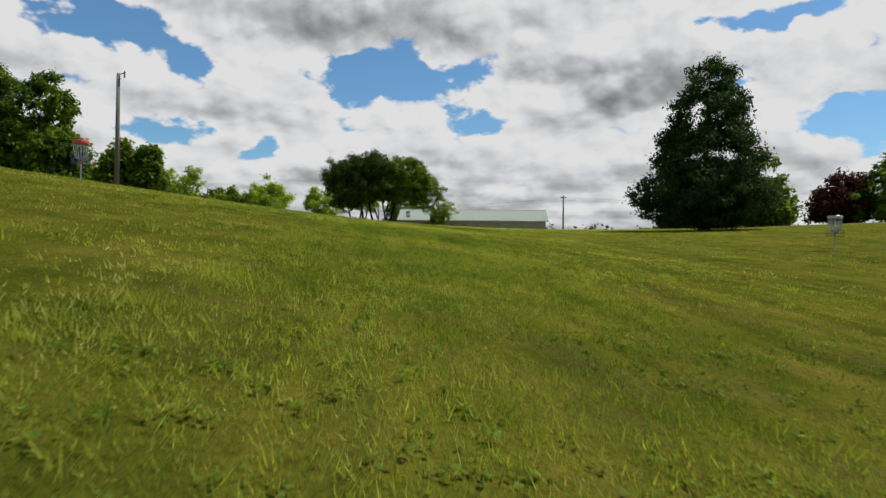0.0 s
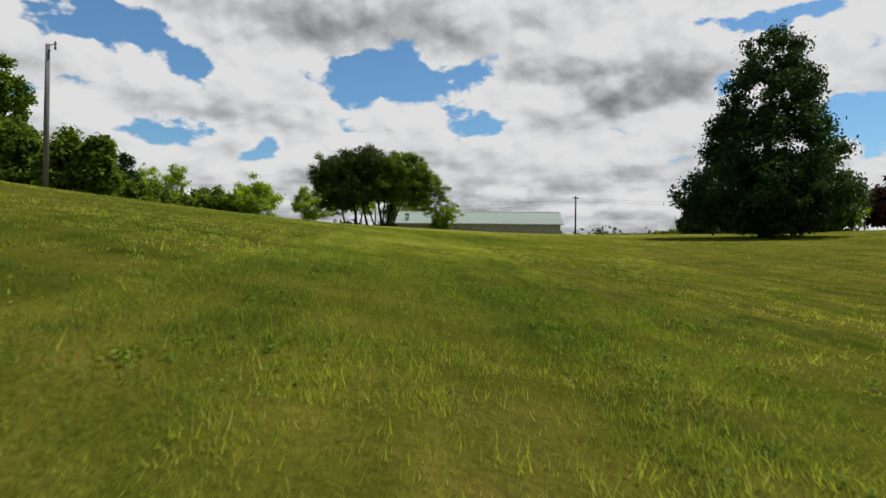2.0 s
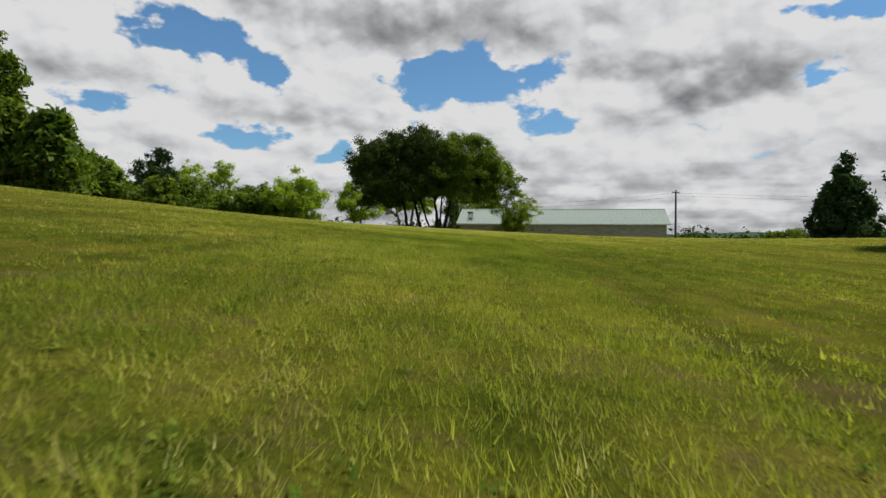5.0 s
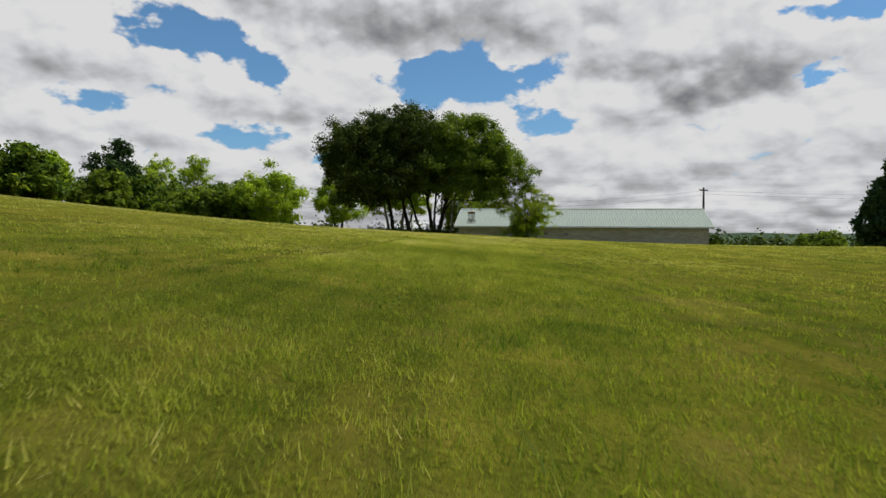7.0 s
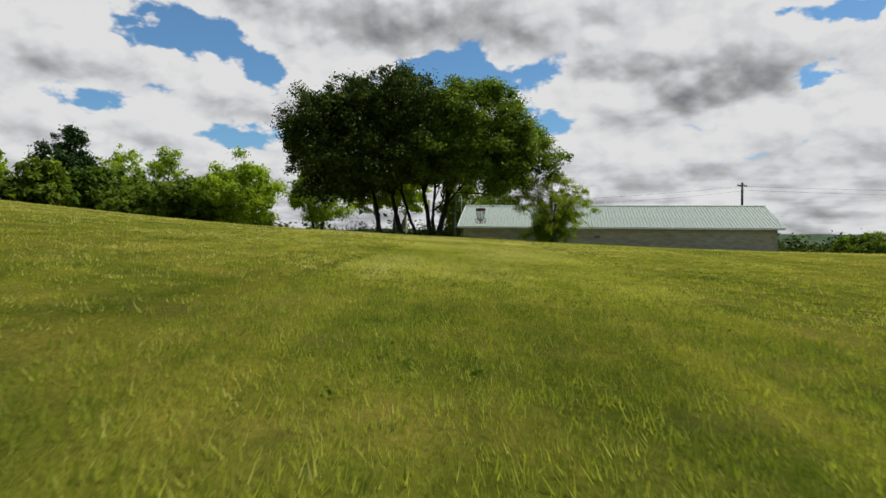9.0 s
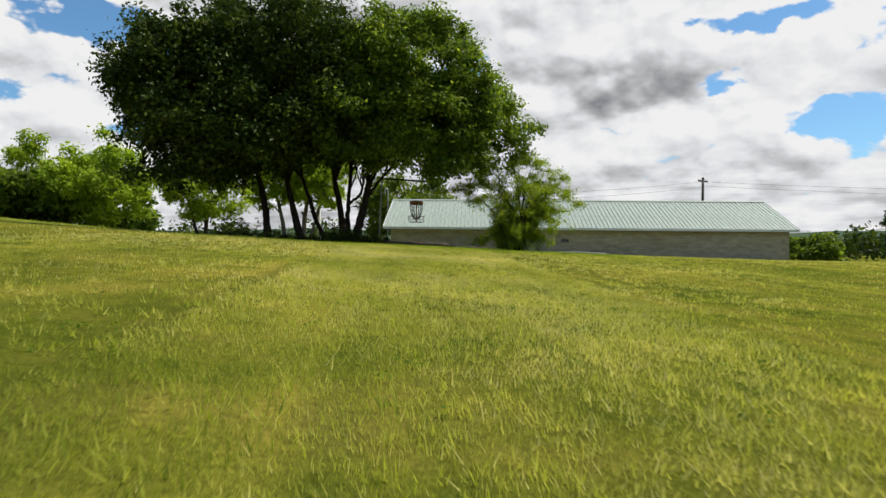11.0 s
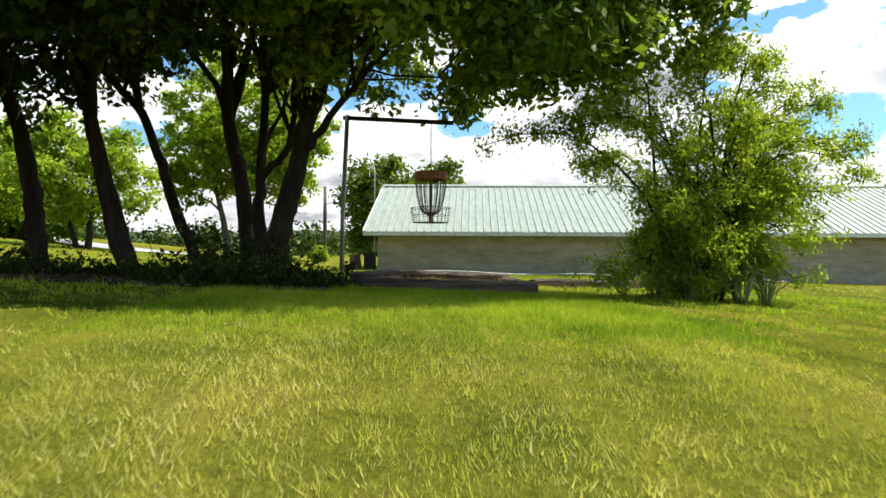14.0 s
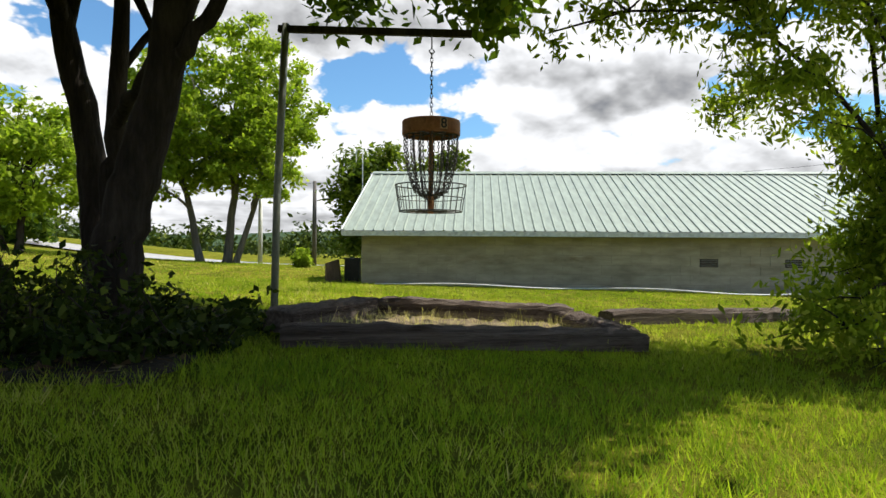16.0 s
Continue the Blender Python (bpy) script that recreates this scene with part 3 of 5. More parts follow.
def make_ground():
    xs, ys = spread_axis(-62, 62, 1.0, 2600), spread_axis(-46, 104, 1.0, 2600)
    gx, gy = np.meshgrid(xs, ys)
    verts = np.stack([gx.ravel(), gy.ravel(), height(gx, gy).ravel()], 1)
    nx, ny = len(xs), len(ys)
    i = (np.arange(ny - 1)[:, None] * nx + np.arange(nx - 1)[None, :]).ravel()
    faces = np.stack([i, i + 1, i + nx + 1, i + nx], 1)
    g = from_arrays("ground", verts, faces, M_GROUND, smooth_faces=True)
    tagged(g, "sloping mown meadow with green and straw-coloured grass", "ground", kind="structure")


make_ground()


def make_road():
    pts = [(-190, 150), (-60, 112), (-5, 90), (25, 78), (60, 64), (180, 20)]
    bm = bmesh.new()
    prev = None
    fine = []
    for (x0, y0), (x1, y1) in zip(pts, pts[1:]):
        n = max(2, int(math.hypot(x1 - x0, y1 - y0) / 3))
        fine += [(x0 + (x1 - x0) * k / n, y0 + (y1 - y0) * k / n) for k in range(n)]
    for k, (x, y) in enumerate(fine[:-1]):
        dx, dy = fine[k + 1][0] - x, fine[k + 1][1] - y
        ln = math.hypot(dx, dy)
        ox, oy = -dy / ln * 3.6, dx / ln * 3.6
        row = [bm.verts.new((x + ox * s, y + oy * s, h(x + ox * s, y + oy * s) + 0.12 + 0.04 * (1 - s * s))) for s in (-1, -0.5, 0, 0.5, 1)]
        if prev:
            for a in range(4):
                bm.faces.new((prev[a], prev[a + 1], row[a + 1], row[a]))
        prev = row
    tagged(part("road", bm, M_ROAD, smooth_faces=True), "pale country road of worn asphalt behind the barn", "road", kind="structure")


make_road()

# ---- barn ----
BARN_TURN = math.atan2(-3.5, 20.4)
EAVE = Vector((1.82, 56.72, 2.90))
U, V = Vector((math.cos(BARN_TURN), math.sin(BARN_TURN), 0)), Vector((-math.sin(BARN_TURN), math.cos(BARN_TURN), 0))
LEN, HALF, RISE, OVER_G, OVER_E = 20.7, 4.0, 1.655, 0.36, 0.28
WLEN, WDEP = LEN - 2 * OVER_G, 2 * HALF - 2 * OVER_E
BASE_Z, TOP_Z = 0.80, 2.80


def make_barn():
    p0 = EAVE + U * OVER_G + V * OVER_E
    root = empty("barn", p0.x, p0.y, BASE_Z, math.degrees(BARN_TURN))
    tagged(root, "long low concrete-block barn with a pale green metal roof", "barn")
    # wall cores (mortar face), blocks stand proud of them
    hh = TOP_Z - BASE_Z
    bm = bmesh.new()
    box(bm, WLEN / 2, 0.10, hh / 2, WLEN, 0.218, hh)
    front = part("wall", bm, M_MORTAR, root, "front wall of grey concrete blocks")
    bm = bmesh.new()
    box(bm, WLEN / 2, WDEP - 0.1, hh / 2, WLEN, 0.19, hh)
    part("wall", bm, M_BLOCK, root)
    for xx in (0.1, WLEN - 0.1):
        bm = bmesh.new()
        prof = [(0.2, 0), (WDEP - 0.2, 0), (WDEP - 0.2, hh), (WDEP / 2, hh + RISE * (WDEP / 2) / HALF - 0.06), (0.2, hh)]
        a = [bm.verts.new((xx - 0.095, y, z)) for y, z in prof]
        b = [bm.verts.new((xx + 0.095, y, z)) for y, z in prof]
        bm.faces.new(a[::-1])
        bm.faces.new(b)
        for k in range(5):
            bm.faces.new((a[k], a[(k + 1) % 5], b[(k + 1) % 5], b[k]))
        part("wall", bm, M_BLOCK, root)
    # blocks
    def block_mesh(w):
        bmb = bmesh.new()
        box(bmb, 0, 0, 0, w, 0.03, 0.194, bev=0.003)
        me = bpy.data.meshes.new("block")
        bmb.to_mesh(me)
        bmb.free()
        me.materials.append(M_BLOCK)
        return me
    full, half = block_mesh(0.394), block_mesh(0.194)
    rest = bmesh.new()
    rows = int(hh / 0.2)
    n = 0
    for r in range(rows - 1, -1, -1):
        x = 0.0
        if r % 2:
            spans = [(0.0, 0.2)] + [(0.2 + 0.4 * k, 0.4) for k in range(int((WLEN - 0.2) / 0.4))]
        else:
            spans = [(0.4 * k, 0.4) for k in range(int(WLEN / 0.4))]
        for x0, w in spans:
            z = r * 0.2 + 0.1 + (hh - rows * 0.2)
            push = random.uniform(-0.0015, 0.0015)
            if r >= rows - 7 and x0 < 16.5 and n < 300:
                ob = new("block", full if w > 0.3 else half)
                ob.parent = front
                ob.location = (x0 + w / 2, -0.0015 + push, z)
                n += 1
            else:
                box(rest, x0 + w / 2, -0.0015 + push, z, w - 0.01, 0.03, 0.19)
    tagged(part("block_course", rest, M_BLOCK, front), kind="stuff")
    # Two dark blocks in the wall; the slats across them are added.
    for vx in (7.17, 8.88):
        bm = bmesh.new()
        box(bm, vx, -0.012, 1.46, 0.37, 0.03, 0.17, bev=0.004)
        vent = part("vent", bm, M_DARKSTEEL, front, "dark block with thin slats in the block wall")
        for k in range(4):
            bm = bmesh.new()
            box(bm, 0, 0, 0, 0.33, 0.03, 0.006, m=Matrix.Translation((vx, -0.028, 1.41 + 0.034 * k)) @ Matrix.Rotation(0.6, 4, "X"))
            part("louvre", bm, M_STEEL, vent)
    # roof: panels of ribbed metal
    slope = math.atan2(RISE, HALF)
    run = math.hypot(RISE, HALF)
    pw = 0.8
    count = int(LEN / pw)
    pw = LEN / count
    bm = bmesh.new()
    prof = [(0, 0)]
    for c in (0.0, pw / 4, pw / 2, pw * 0.75):
        prof += [(c + 0.015, 0), (c + 0.027, 0.024), (c + 0.047, 0.024), (c + 0.059, 0)]
    prof += [(pw, 0)]
    lo = [bm.verts.new((x, 0, z)) for x, z in prof]
    hi = [bm.verts.new((x, run, z)) for x, z in prof]
    for k in range(len(prof) - 1):
        bm.faces.new((lo[k], lo[k + 1], hi[k + 1], hi[k]))
    bm.normal_update()
    bmesh.ops.solidify(bm, geom=bm.faces[:], thickness=0.006)
    me = bpy.data.meshes.new("roof_panel")
    bm.to_mesh(me)
    bm.free()
    me.materials.append(M_ROOF)
    z_eave = EAVE.z - BASE_Z
    rm = bmesh.new()
    for s in (0, 1):
        y0, y1 = (-OVER_E, -OVER_E + HALF) if s == 0 else (-OVER_E + 2 * HALF, -OVER_E + HALF)
        sg = 1 if s == 0 else -1
        a = [(-OVER_G + 0.02, y0 + sg * 0.02, z_eave - 0.03), (LEN - OVER_G - 0.02, y0 + sg * 0.02, z_eave - 0.03), (LEN - OVER_G - 0.02, y1, z_eave + RISE - 0.03), (-OVER_G + 0.02, y1, z_eave + RISE - 0.03)]
        t = [rm.verts.new(v) for v in a]
        b = [rm.verts.new((v[0], v[1], v[2] - 0.05)) for v in a]
        rm.faces.new(t)
        rm.faces.new(b[::-1])
        for k in range(4):
            rm.faces.new((t[k], t[(k + 1) % 4], b[(k + 1) % 4], b[k]))
    roof = part("roof", rm, M_DARKTRIM, root, "pale green ribbed metal roof on dark boards")
    for k in range(count):
        f = new("roof_panel", me)
        f.parent = roof
        f.matrix_basis = Matrix.Translation((-OVER_G + k * pw, -OVER_E - 0.03, z_eave - 0.012)) @ Matrix.Rotation(slope, 4, "X")
        g = new("roof_panel", me)
        g.parent = roof
        g.matrix_basis = Matrix.Translation((-OVER_G + (k + 1) * pw, -OVER_E + 2 * HALF + 0.03, z_eave - 0.012)) @ Matrix.Rotation(math.pi, 4, "Z") @ Matrix.Rotation(slope, 4, "X")
    bm = bmesh.new()
    zr = z_eave + RISE
    for sg in (-1, 1):
        a = [bm.verts.new((x, -OVER_E + HALF + y, zr + z)) for x, y, z in ((-OVER_G, 0, 0.045), (LEN - OVER_G, 0, 0.045), (LEN - OVER_G, sg * 0.16, -0.03), (-OVER_G, sg * 0.16, -0.03))]
        bm.faces.new(a if sg < 0 else a[::-1])
    bm.normal_update()
    bmesh.ops.solidify(bm, geom=bm.faces[:], thickness=0.008)
    part("ridge_cap", bm, M_ROOF, roof)
    bm = bmesh.new()
    box(bm, LEN / 2 - OVER_G, -OVER_E - 0.03, z_eave - 0.075, LEN, 0.025, 0.10, bev=0.004)
    part("eave_trim", bm, M_TRIM, roof, "white metal drip edge along the eave")
    bm = bmesh.new()
    box(bm, LEN / 2 - OVER_G, -OVER_E / 2, z_eave - 0.115, LEN - 0.04, OVER_E - 0.02, 0.02)
    part("soffit", bm, M_DARKTRIM, roof)
    for xx in (-OVER_G - 0.012, LEN - OVER_G + 0.012):
        bm = bmesh.new()
        for sg, y0 in ((1, -OVER_E), (-1, -OVER_E + 2 * HALF)):
            box(bm, 0, 0, 0, 0.025, run, 0.13, m=Matrix.Translation((xx, y0 + sg * HALF / 2, z_eave + RISE / 2 - 0.04)) @ Matrix.Rotation(sg * slope, 4, "X"))
        part("gable_trim", bm, M_TRIM, roof, "white metal trim up the gable")


# ---- basket things ----
def link_chain(bm, pts, pitch=0.028, wire=0.0034, wide=0.010):
    """Alternating oval links along a polyline."""
    pts = [Vector(p) for p in pts]
    seg = [(a, b, (b - a).length) for a, b in zip(pts, pts[1:])]
    total = sum(s[2] for s in seg)
    n = max(2, int(total / pitch))
    ref = Vector((1, 0.3, 0)).normalized()
    for i in range(n):
        d = (i + 0.5) * total / n
        for a, b, ln in seg:
            if d <= ln or (a, b, ln) == seg[-1]:
                c, t = a.lerp(b, min(1, d / ln)), (b - a).normalized()
                break
            d -= ln
        s = (ref - t * ref.dot(t)).normalized()
        if i % 2:
            s = t.cross(s)
        nrm = t.cross(s)
        loop = []
        for k in range(8):
            an = 2 * math.pi * k / 8
            q = c + t * math.cos(an) * pitch * 0.72 + s * math.sin(an) * wide
            rad = (t * math.cos(an) + s * math.sin(an)).normalized()
            loop.append([bm.verts.new(q + (rad * math.cos(w) + nrm * math.sin(w)) * wire) for w in (0, 2.094, 4.189)])
        for k in range(8):
            a, b = loop[k], loop[(k + 1) % 8]
            for j in range(3):
                bm.faces.new((a[j], a[(j + 1) % 3], b[(j + 1) % 3], b[j]))


def basket_parts(root, band_mat, wire_mat, chain_mat, pole_mat, top, pole_to, band_label, r_band=0.26, cage_label=""):
    """Target basket: band, chains, cage and centre pole, with the band's upper edge at height top."""
    bm = bmesh.new()
    n = 48
    lo, hi = top - 0.13, top
    rings = []
    for rr, zz in ((r_band, lo), (r_band + 0.004, lo + 0.01), (r_band + 0.004, hi - 0.01), (r_band, hi), (r_band - 0.012, hi), (r_band - 0.012, lo)):
        rings.append([bm.verts.new((rr * math.cos(2 * math.pi * k / n), rr * math.sin(2 * math.pi * k / n), zz)) for k in range(n)])
    for a, b in zip(rings, rings[1:] + rings[:1]):
        for k in range(n):
            bm.faces.new((a[k], a[(k + 1) % n], b[(k + 1) % n], b[k]))
    band = part("band", bm, band_mat, root, band_label, True)
    bm = bmesh.new()
    for k in range(4):
        a = math.pi * k / 4
        d = Vector((math.cos(a), math.sin(a), 0)) * (r_band - 0.005)
        tube(bm, [Vector((0, 0, lo + 0.02)) - d, Vector((0, 0, lo + 0.02)) + d], 0.006, 6)
    part("chain_support", bm, wire_mat, root)
    for rr, rb, zb, num, ph in ((r_band - 0.015, 0.15, top - 0.64, 16, 0.0), (r_band - 0.09, 0.11, top - 0.67, 10, 0.2)):
        for k in range(num):
            a = 2 * math.pi * k / num + ph
            c, s = math.cos(a), math.sin(a)
            pts = []
            for f in (0, 0.25, 0.5, 0.75, 0.9, 1.0):
                r = rr + (rb - rr) * f ** 2.3
                pts.append((c * r, s * r, lo + 0.01 + (zb - lo) * f))
            pts.append((c * 0.035, s * 0.035, zb - 0.035))
            bm = bmesh.new()
            link_chain(bm, pts)
            part("chain", bm, chain_mat, root)
    # cage
    zr, zb, R, r = top - 0.58, top - 0.815, 0.322, 0.285
    bm = bmesh.new()
    ring(bm, (0, 0, zr), R, 0.006)
    ring(bm, (0, 0, (zr + zb) / 2), (R + r) / 2, 0.004)
    ring(bm, (0, 0, zb), r, 0.005)
    ring(bm, (0, 0, zb), r * 0.55, 0.004)
    for k in range(24):
        a = 2 * math.pi * k / 24
        c, s = math.cos(a), math.sin(a)
        pts = [(c * R, s * R, zr), (c * r, s * r, zb)]
        if k % 2 == 0:
            pts.append((c * 0.03, s * 0.03, zb))
        tube(bm, pts, 0.0038, 5)
    part("cage", bm, wire_mat, root, cage_label)
    bm = bmesh.new()
    tube(bm, [(0, 0, pole_to), (0, 0, hi - 0.02)], 0.02, 12)
    part("pole", bm, pole_mat, root)
    bm = bmesh.new()
    tube(bm, [(0, 0, zb - 0.02), (0, 0, zb + 0.14)], 0.028, 12)
    part("sleeve", bm, band_mat, root)
    return band


def make_hanging_basket():
    bx, by, top = 2.90, 49.08, 3.63
    root = empty("hanging_basket", bx, by, top, 0)
    tagged(root, "rust-banded disc golf basket hanging from a chain", "disc golf basket")
    band = basket_parts(root, M_RUST, M_DARKSTEEL, M_DARKSTEEL, M_RUST, 0.0, -0.83, "rust-brown steel band with the number 8")
    # number plate
    ang = math.atan2(43.3 - by, 2.33 - bx) + 0.42
    d = Vector((math.cos(ang), math.sin(ang), 0))
    m = Matrix.Translation(d * 0.2665 + Vector((0, 0, -0.062))) @ Matrix.Rotation(ang + math.pi / 2, 4, "Z")
    bm = bmesh.new()
    box(bm, 0, 0, 0, 0.075, 0.003, 0.095, bev=0.001)
    plate = part("number_plate", bm, M_PLATE, band, "tan number plate")
    plate.matrix_basis = m
    cu = bpy.data.curves.new("digit", "FONT")
    cu.body, cu.size, cu.align_x, cu.align_y, cu.extrude = "8", 0.12, "CENTER", "CENTER", 0.001
    cu.offset = 0.002
    tmp = bpy.data.objects.new("digit", cu)
    scene.collection.objects.link(tmp)
    bpy.context.view_layer.update()
    me = bpy.data.meshes.new_from_object(tmp.evaluated_get(bpy.context.evaluated_depsgraph_get()))
    bpy.data.objects.remove(tmp)
    num = obj("number", me, M_NUMBER_DARK, band, "black painted number 8")
    num.matrix_basis = m @ Matrix.Translation((0, -0.004, 0)) @ Matrix.Rotation(math.pi / 2, 4, "X")
    bm = bmesh.new()
    link_chain(bm, [(0, 0, -0.03), (0, 0, 0.62)], 0.04, 0.004, 0.013)
    part("hanging_chain", bm, M_DARKSTEEL, root)
    bm = bmesh.new()
    tube(bm, [(0.0, 0, 0.61), (0.025, 0, 0.635), (0, 0, 0.665), (-0.025, 0, 0.64), (0, 0, 0.61)], 0.006, 6)
    tube(bm, [(0, 0, 0.665), (0, 0, 0.82)], [0.007, 0.005], 6)
    part("eye_bolt", bm, M_DARKSTEEL, root)


def make_gallows():
    root = empty("hanger_post", 1.46, 49.5, h(1.46, 49.5))
    tagged(root, "grey pipe post with a dark wooden arm holding the basket", "post")
    z0 = root.location.z
    bm = bmesh.new()
    tube(bm, [(0, 0, -0.3), (0.02, 0, 1.0), (0.06, 0, 2.0), (0.09, 0, 4.60 - z0)], 0.036, 14)
    part("post", bm, M_POSTMETAL, root, smooth_faces=True)
    a, b = Vector((0.02, 0.015, 4.555 - z0)), Vector((1.80, -0.47, 4.425 - z0))
    d = (b - a)
    bm = bmesh.new()
    box(bm, 0, 0, 0, d.length, 0.045, 0.062, bev=0.006)
    rng = np.random.default_rng(4)
    for v in bm.verts:
        v.co.z += rng.normal(0, 0.0025)
    bmesh.ops.transform(bm, matrix=Matrix.Translation((a + b) / 2) @ d.to_track_quat("X", "Z").to_matrix().to_4x4(), verts=bm.verts)
    part("arm", bm, M_POLE_DARK, root, "dark weathered wooden arm")
    bm = bmesh.new()
    tube(bm, [(0.48, -0.11, 4.5 - z0), (0.48, -0.11, 4.62 - z0), (0.50, -0.11, 4.66 - z0)], 0.007, 6)
    part("bolt", bm, M_DARKSTEEL, root)


def make_standing_basket(x, y, band_mat, cage_mat, label, band_label, flag=False, hgt=1.38):
    root = empty("standing_basket", x, y, h(x, y))
    tagged(root, label, "disc golf basket")
    basket_parts(root, band_mat, cage_mat, M_STEEL, M_STEEL, hgt, -0.2, band_label)
    if flag:
        bm = bmesh.new()
        tube(bm, [(0, 0, hgt - 0.05), (0, 0, hgt + 0.55)], 0.008, 6)
        part("rod", bm, M_WHITE, root, "thin white rod above the band")
    return root


# ---- timbers ----
def make_tie(x0, y0, x1, y1, label, hgt=0.19, wid=0.24, seed=0, up=0.0, tilt=0.0):
    rng = np.random.default_rng(seed)
    ln = math.hypot(x1 - x0, y1 - y0)
    n, bm = 26, bmesh.new()
    rings = []
    prof = [(-0.5, 0.0), (-0.5, 0.82), (-0.40, 1.0), (-0.15, 1.0), (0.1, 1.0), (0.38, 1.0), (0.5, 0.84), (0.5, 0.0)]
    for i in range(n + 1):
        f = i / n
        x, y = x0 + (x1 - x0) * f, y0 + (y1 - y0) * f
        g = h(x, y) - 0.03 + up + tilt * (f - 0.5)
        w = wid * (1 + rng.normal(0, 0.025)) * (0.93 if i in (0, n) else 1)
        hh = hgt * (1 + rng.normal(0, 0.016)) * (0.9 if i in (0, n) else 1)
        nx, ny = -(y1 - y0) / ln, (x1 - x0) / ln
        rings.append([bm.verts.new((x + nx * a * w + rng.normal(0, 0.005), y + ny * a * w + rng.normal(0, 0.005), g + c * hh + rng.normal(0, 0.006) * c)) for a, c in prof])
    for a, b in zip(rings, rings[1:]):
        for k in range(len(prof) - 1):
            bm.faces.new((a[k], a[k + 1], b[k + 1], b[k]))
    bm.faces.new(rings[0])
    bm.faces.new(rings[-1][::-1])
    bmesh.ops.recalc_face_normals(bm, faces=bm.faces[:])
    ob = part("railroad_tie", bm, M_TIE)
    c = Vector(((x0 + x1) / 2, (y0 + y1) / 2, h((x0 + x1) / 2, (y0 + y1) / 2)))
    m = Matrix.Translation(c) @ Matrix.Rotation(math.atan2(y1 - y0, x1 - x0), 4, "Z")
    ob.data.transform(m.inverted())
    ob.matrix_world = m
    return tagged(ob, label, "timber", "railroad ties round the bed")


def make_bed():
    """Raised soil inside the ties, with dry stalks on it."""
    bm = bmesh.new()
    rng = np.random.default_rng(9)
    nx, ny = 30, 16
    grid = []
    for j in range(ny + 1):
        row = []
        for i in range(nx + 1):
            fx, fy = i / nx, j / ny
            x = (1.85 + 0.4 * fy) * (1 - fx) + (4.1 - 0.1 * fy) * fx
            y = (47.42 + 1.65 * fy) * (1 - fx) + (47.62 + 1.1 * fy) * fx
            row.append(bm.verts.new((x, y, h(x, y) + 0.06 + rng.normal(0, 0.012))))
        grid.append(row)
    for a, b in zip(grid, grid[1:]):
        for k in range(nx):
            bm.faces.new((a[k], a[k + 1], b[k + 1], b[k]))
    tagged(part("soil_bed", bm, M_SOIL, smooth_faces=True), "raised bed of dry soil and thatch between timbers", "soil", kind="stuff")


# ---- poles and wires ----
def make_pole(x, y, top, r, mt, label, arm=None, lamp=False, bracket=False, lean=(0, 0)):
    z0 = h(x, y)
    root = empty("utility_pole", x, y, z0)
    tagged(root, label, "utility pole")
    ht = top - z0
    bm = bmesh.new()
    tube(bm, [(0, 0, -0.4), (lean[0] * 0.5, lean[1] * 0.5, ht * 0.5), (lean[0], lean[1], ht)], [r * 1.1, r, r * 0.8], 12)
    part("pole", bm, mt, root, smooth_faces=True)
    lx, ly = lean
    if arm:
        w, az = arm
        d = Vector((math.cos(az), math.sin(az), 0)) * w / 2
        c = Vector((lx, ly, ht - 0.35))
        bm = bmesh.new()
        box(bm, 0, 0, 0, w, 0.1, 0.12, rz=az, bev=0.01, m=Matrix.Translation(c))
        part("crossarm", bm, M_POLE_DARK, root)
        for f in (-0.9, -0.45, 0.45, 0.9):
            bm = bmesh.new()
            q = c + d * f
            tube(bm, [q + Vector((0, 0, 0.05)), q + Vector((0, 0, 0.12)), q + Vector((0, 0, 0.2))], [0.03, 0.05, 0.025], 8)
            part("insulator", bm, M_WHITE, root)
    if bracket:
        bm = bmesh.new()
        tube(bm, [(lx, ly, ht - 0.1), (lx + 0.35, ly, ht + 0.02), (lx + 0.5, ly, ht + 0.05)], 0.03, 6)
        part("bracket", bm, M_DARKSTEEL, root)
        bm = bmesh.new()
        tube(bm, [(lx + 0.42, ly, ht - 0.30), (lx + 0.42, ly, ht + 0.18)], [0.07, 0.05], 8)
        part("insulator", bm, M_POLE, root)
        bm = bmesh.new()
        tube(bm, [(lx - r, ly, ht - 0.8), (lx + 0.22, ly - 0.05, ht - 0.35)], 0.015, 5)
        part("brace", bm, M_DARKSTEEL, root)
    if lamp:
        bm = bmesh.new()
        tube(bm, [(lx, ly, ht - 1.15), (lx + 0.5, ly, ht - 1.0)], 0.03, 6)
        box(bm, lx + 0.75, ly, ht - 1.02, 0.55, 0.22, 0.12, bev=0.03)
        part("street_lamp", bm, M_DARKSTEEL, root)
    return root


def make_wire(a, b, sag, r=0.012):
    a, b = Vector(a), Vector(b)
    bm = bmesh.new()
    tube(bm, [a.lerp(b, k / 16) - Vector((0, 0, sag * 4 * (k / 16) * (1 - k / 16))) for k in range(17)], r, 4)
    tagged(part("overhead_wire", bm, M_WIRE), "thin black overhead cable between poles", "cable", "overhead wires")


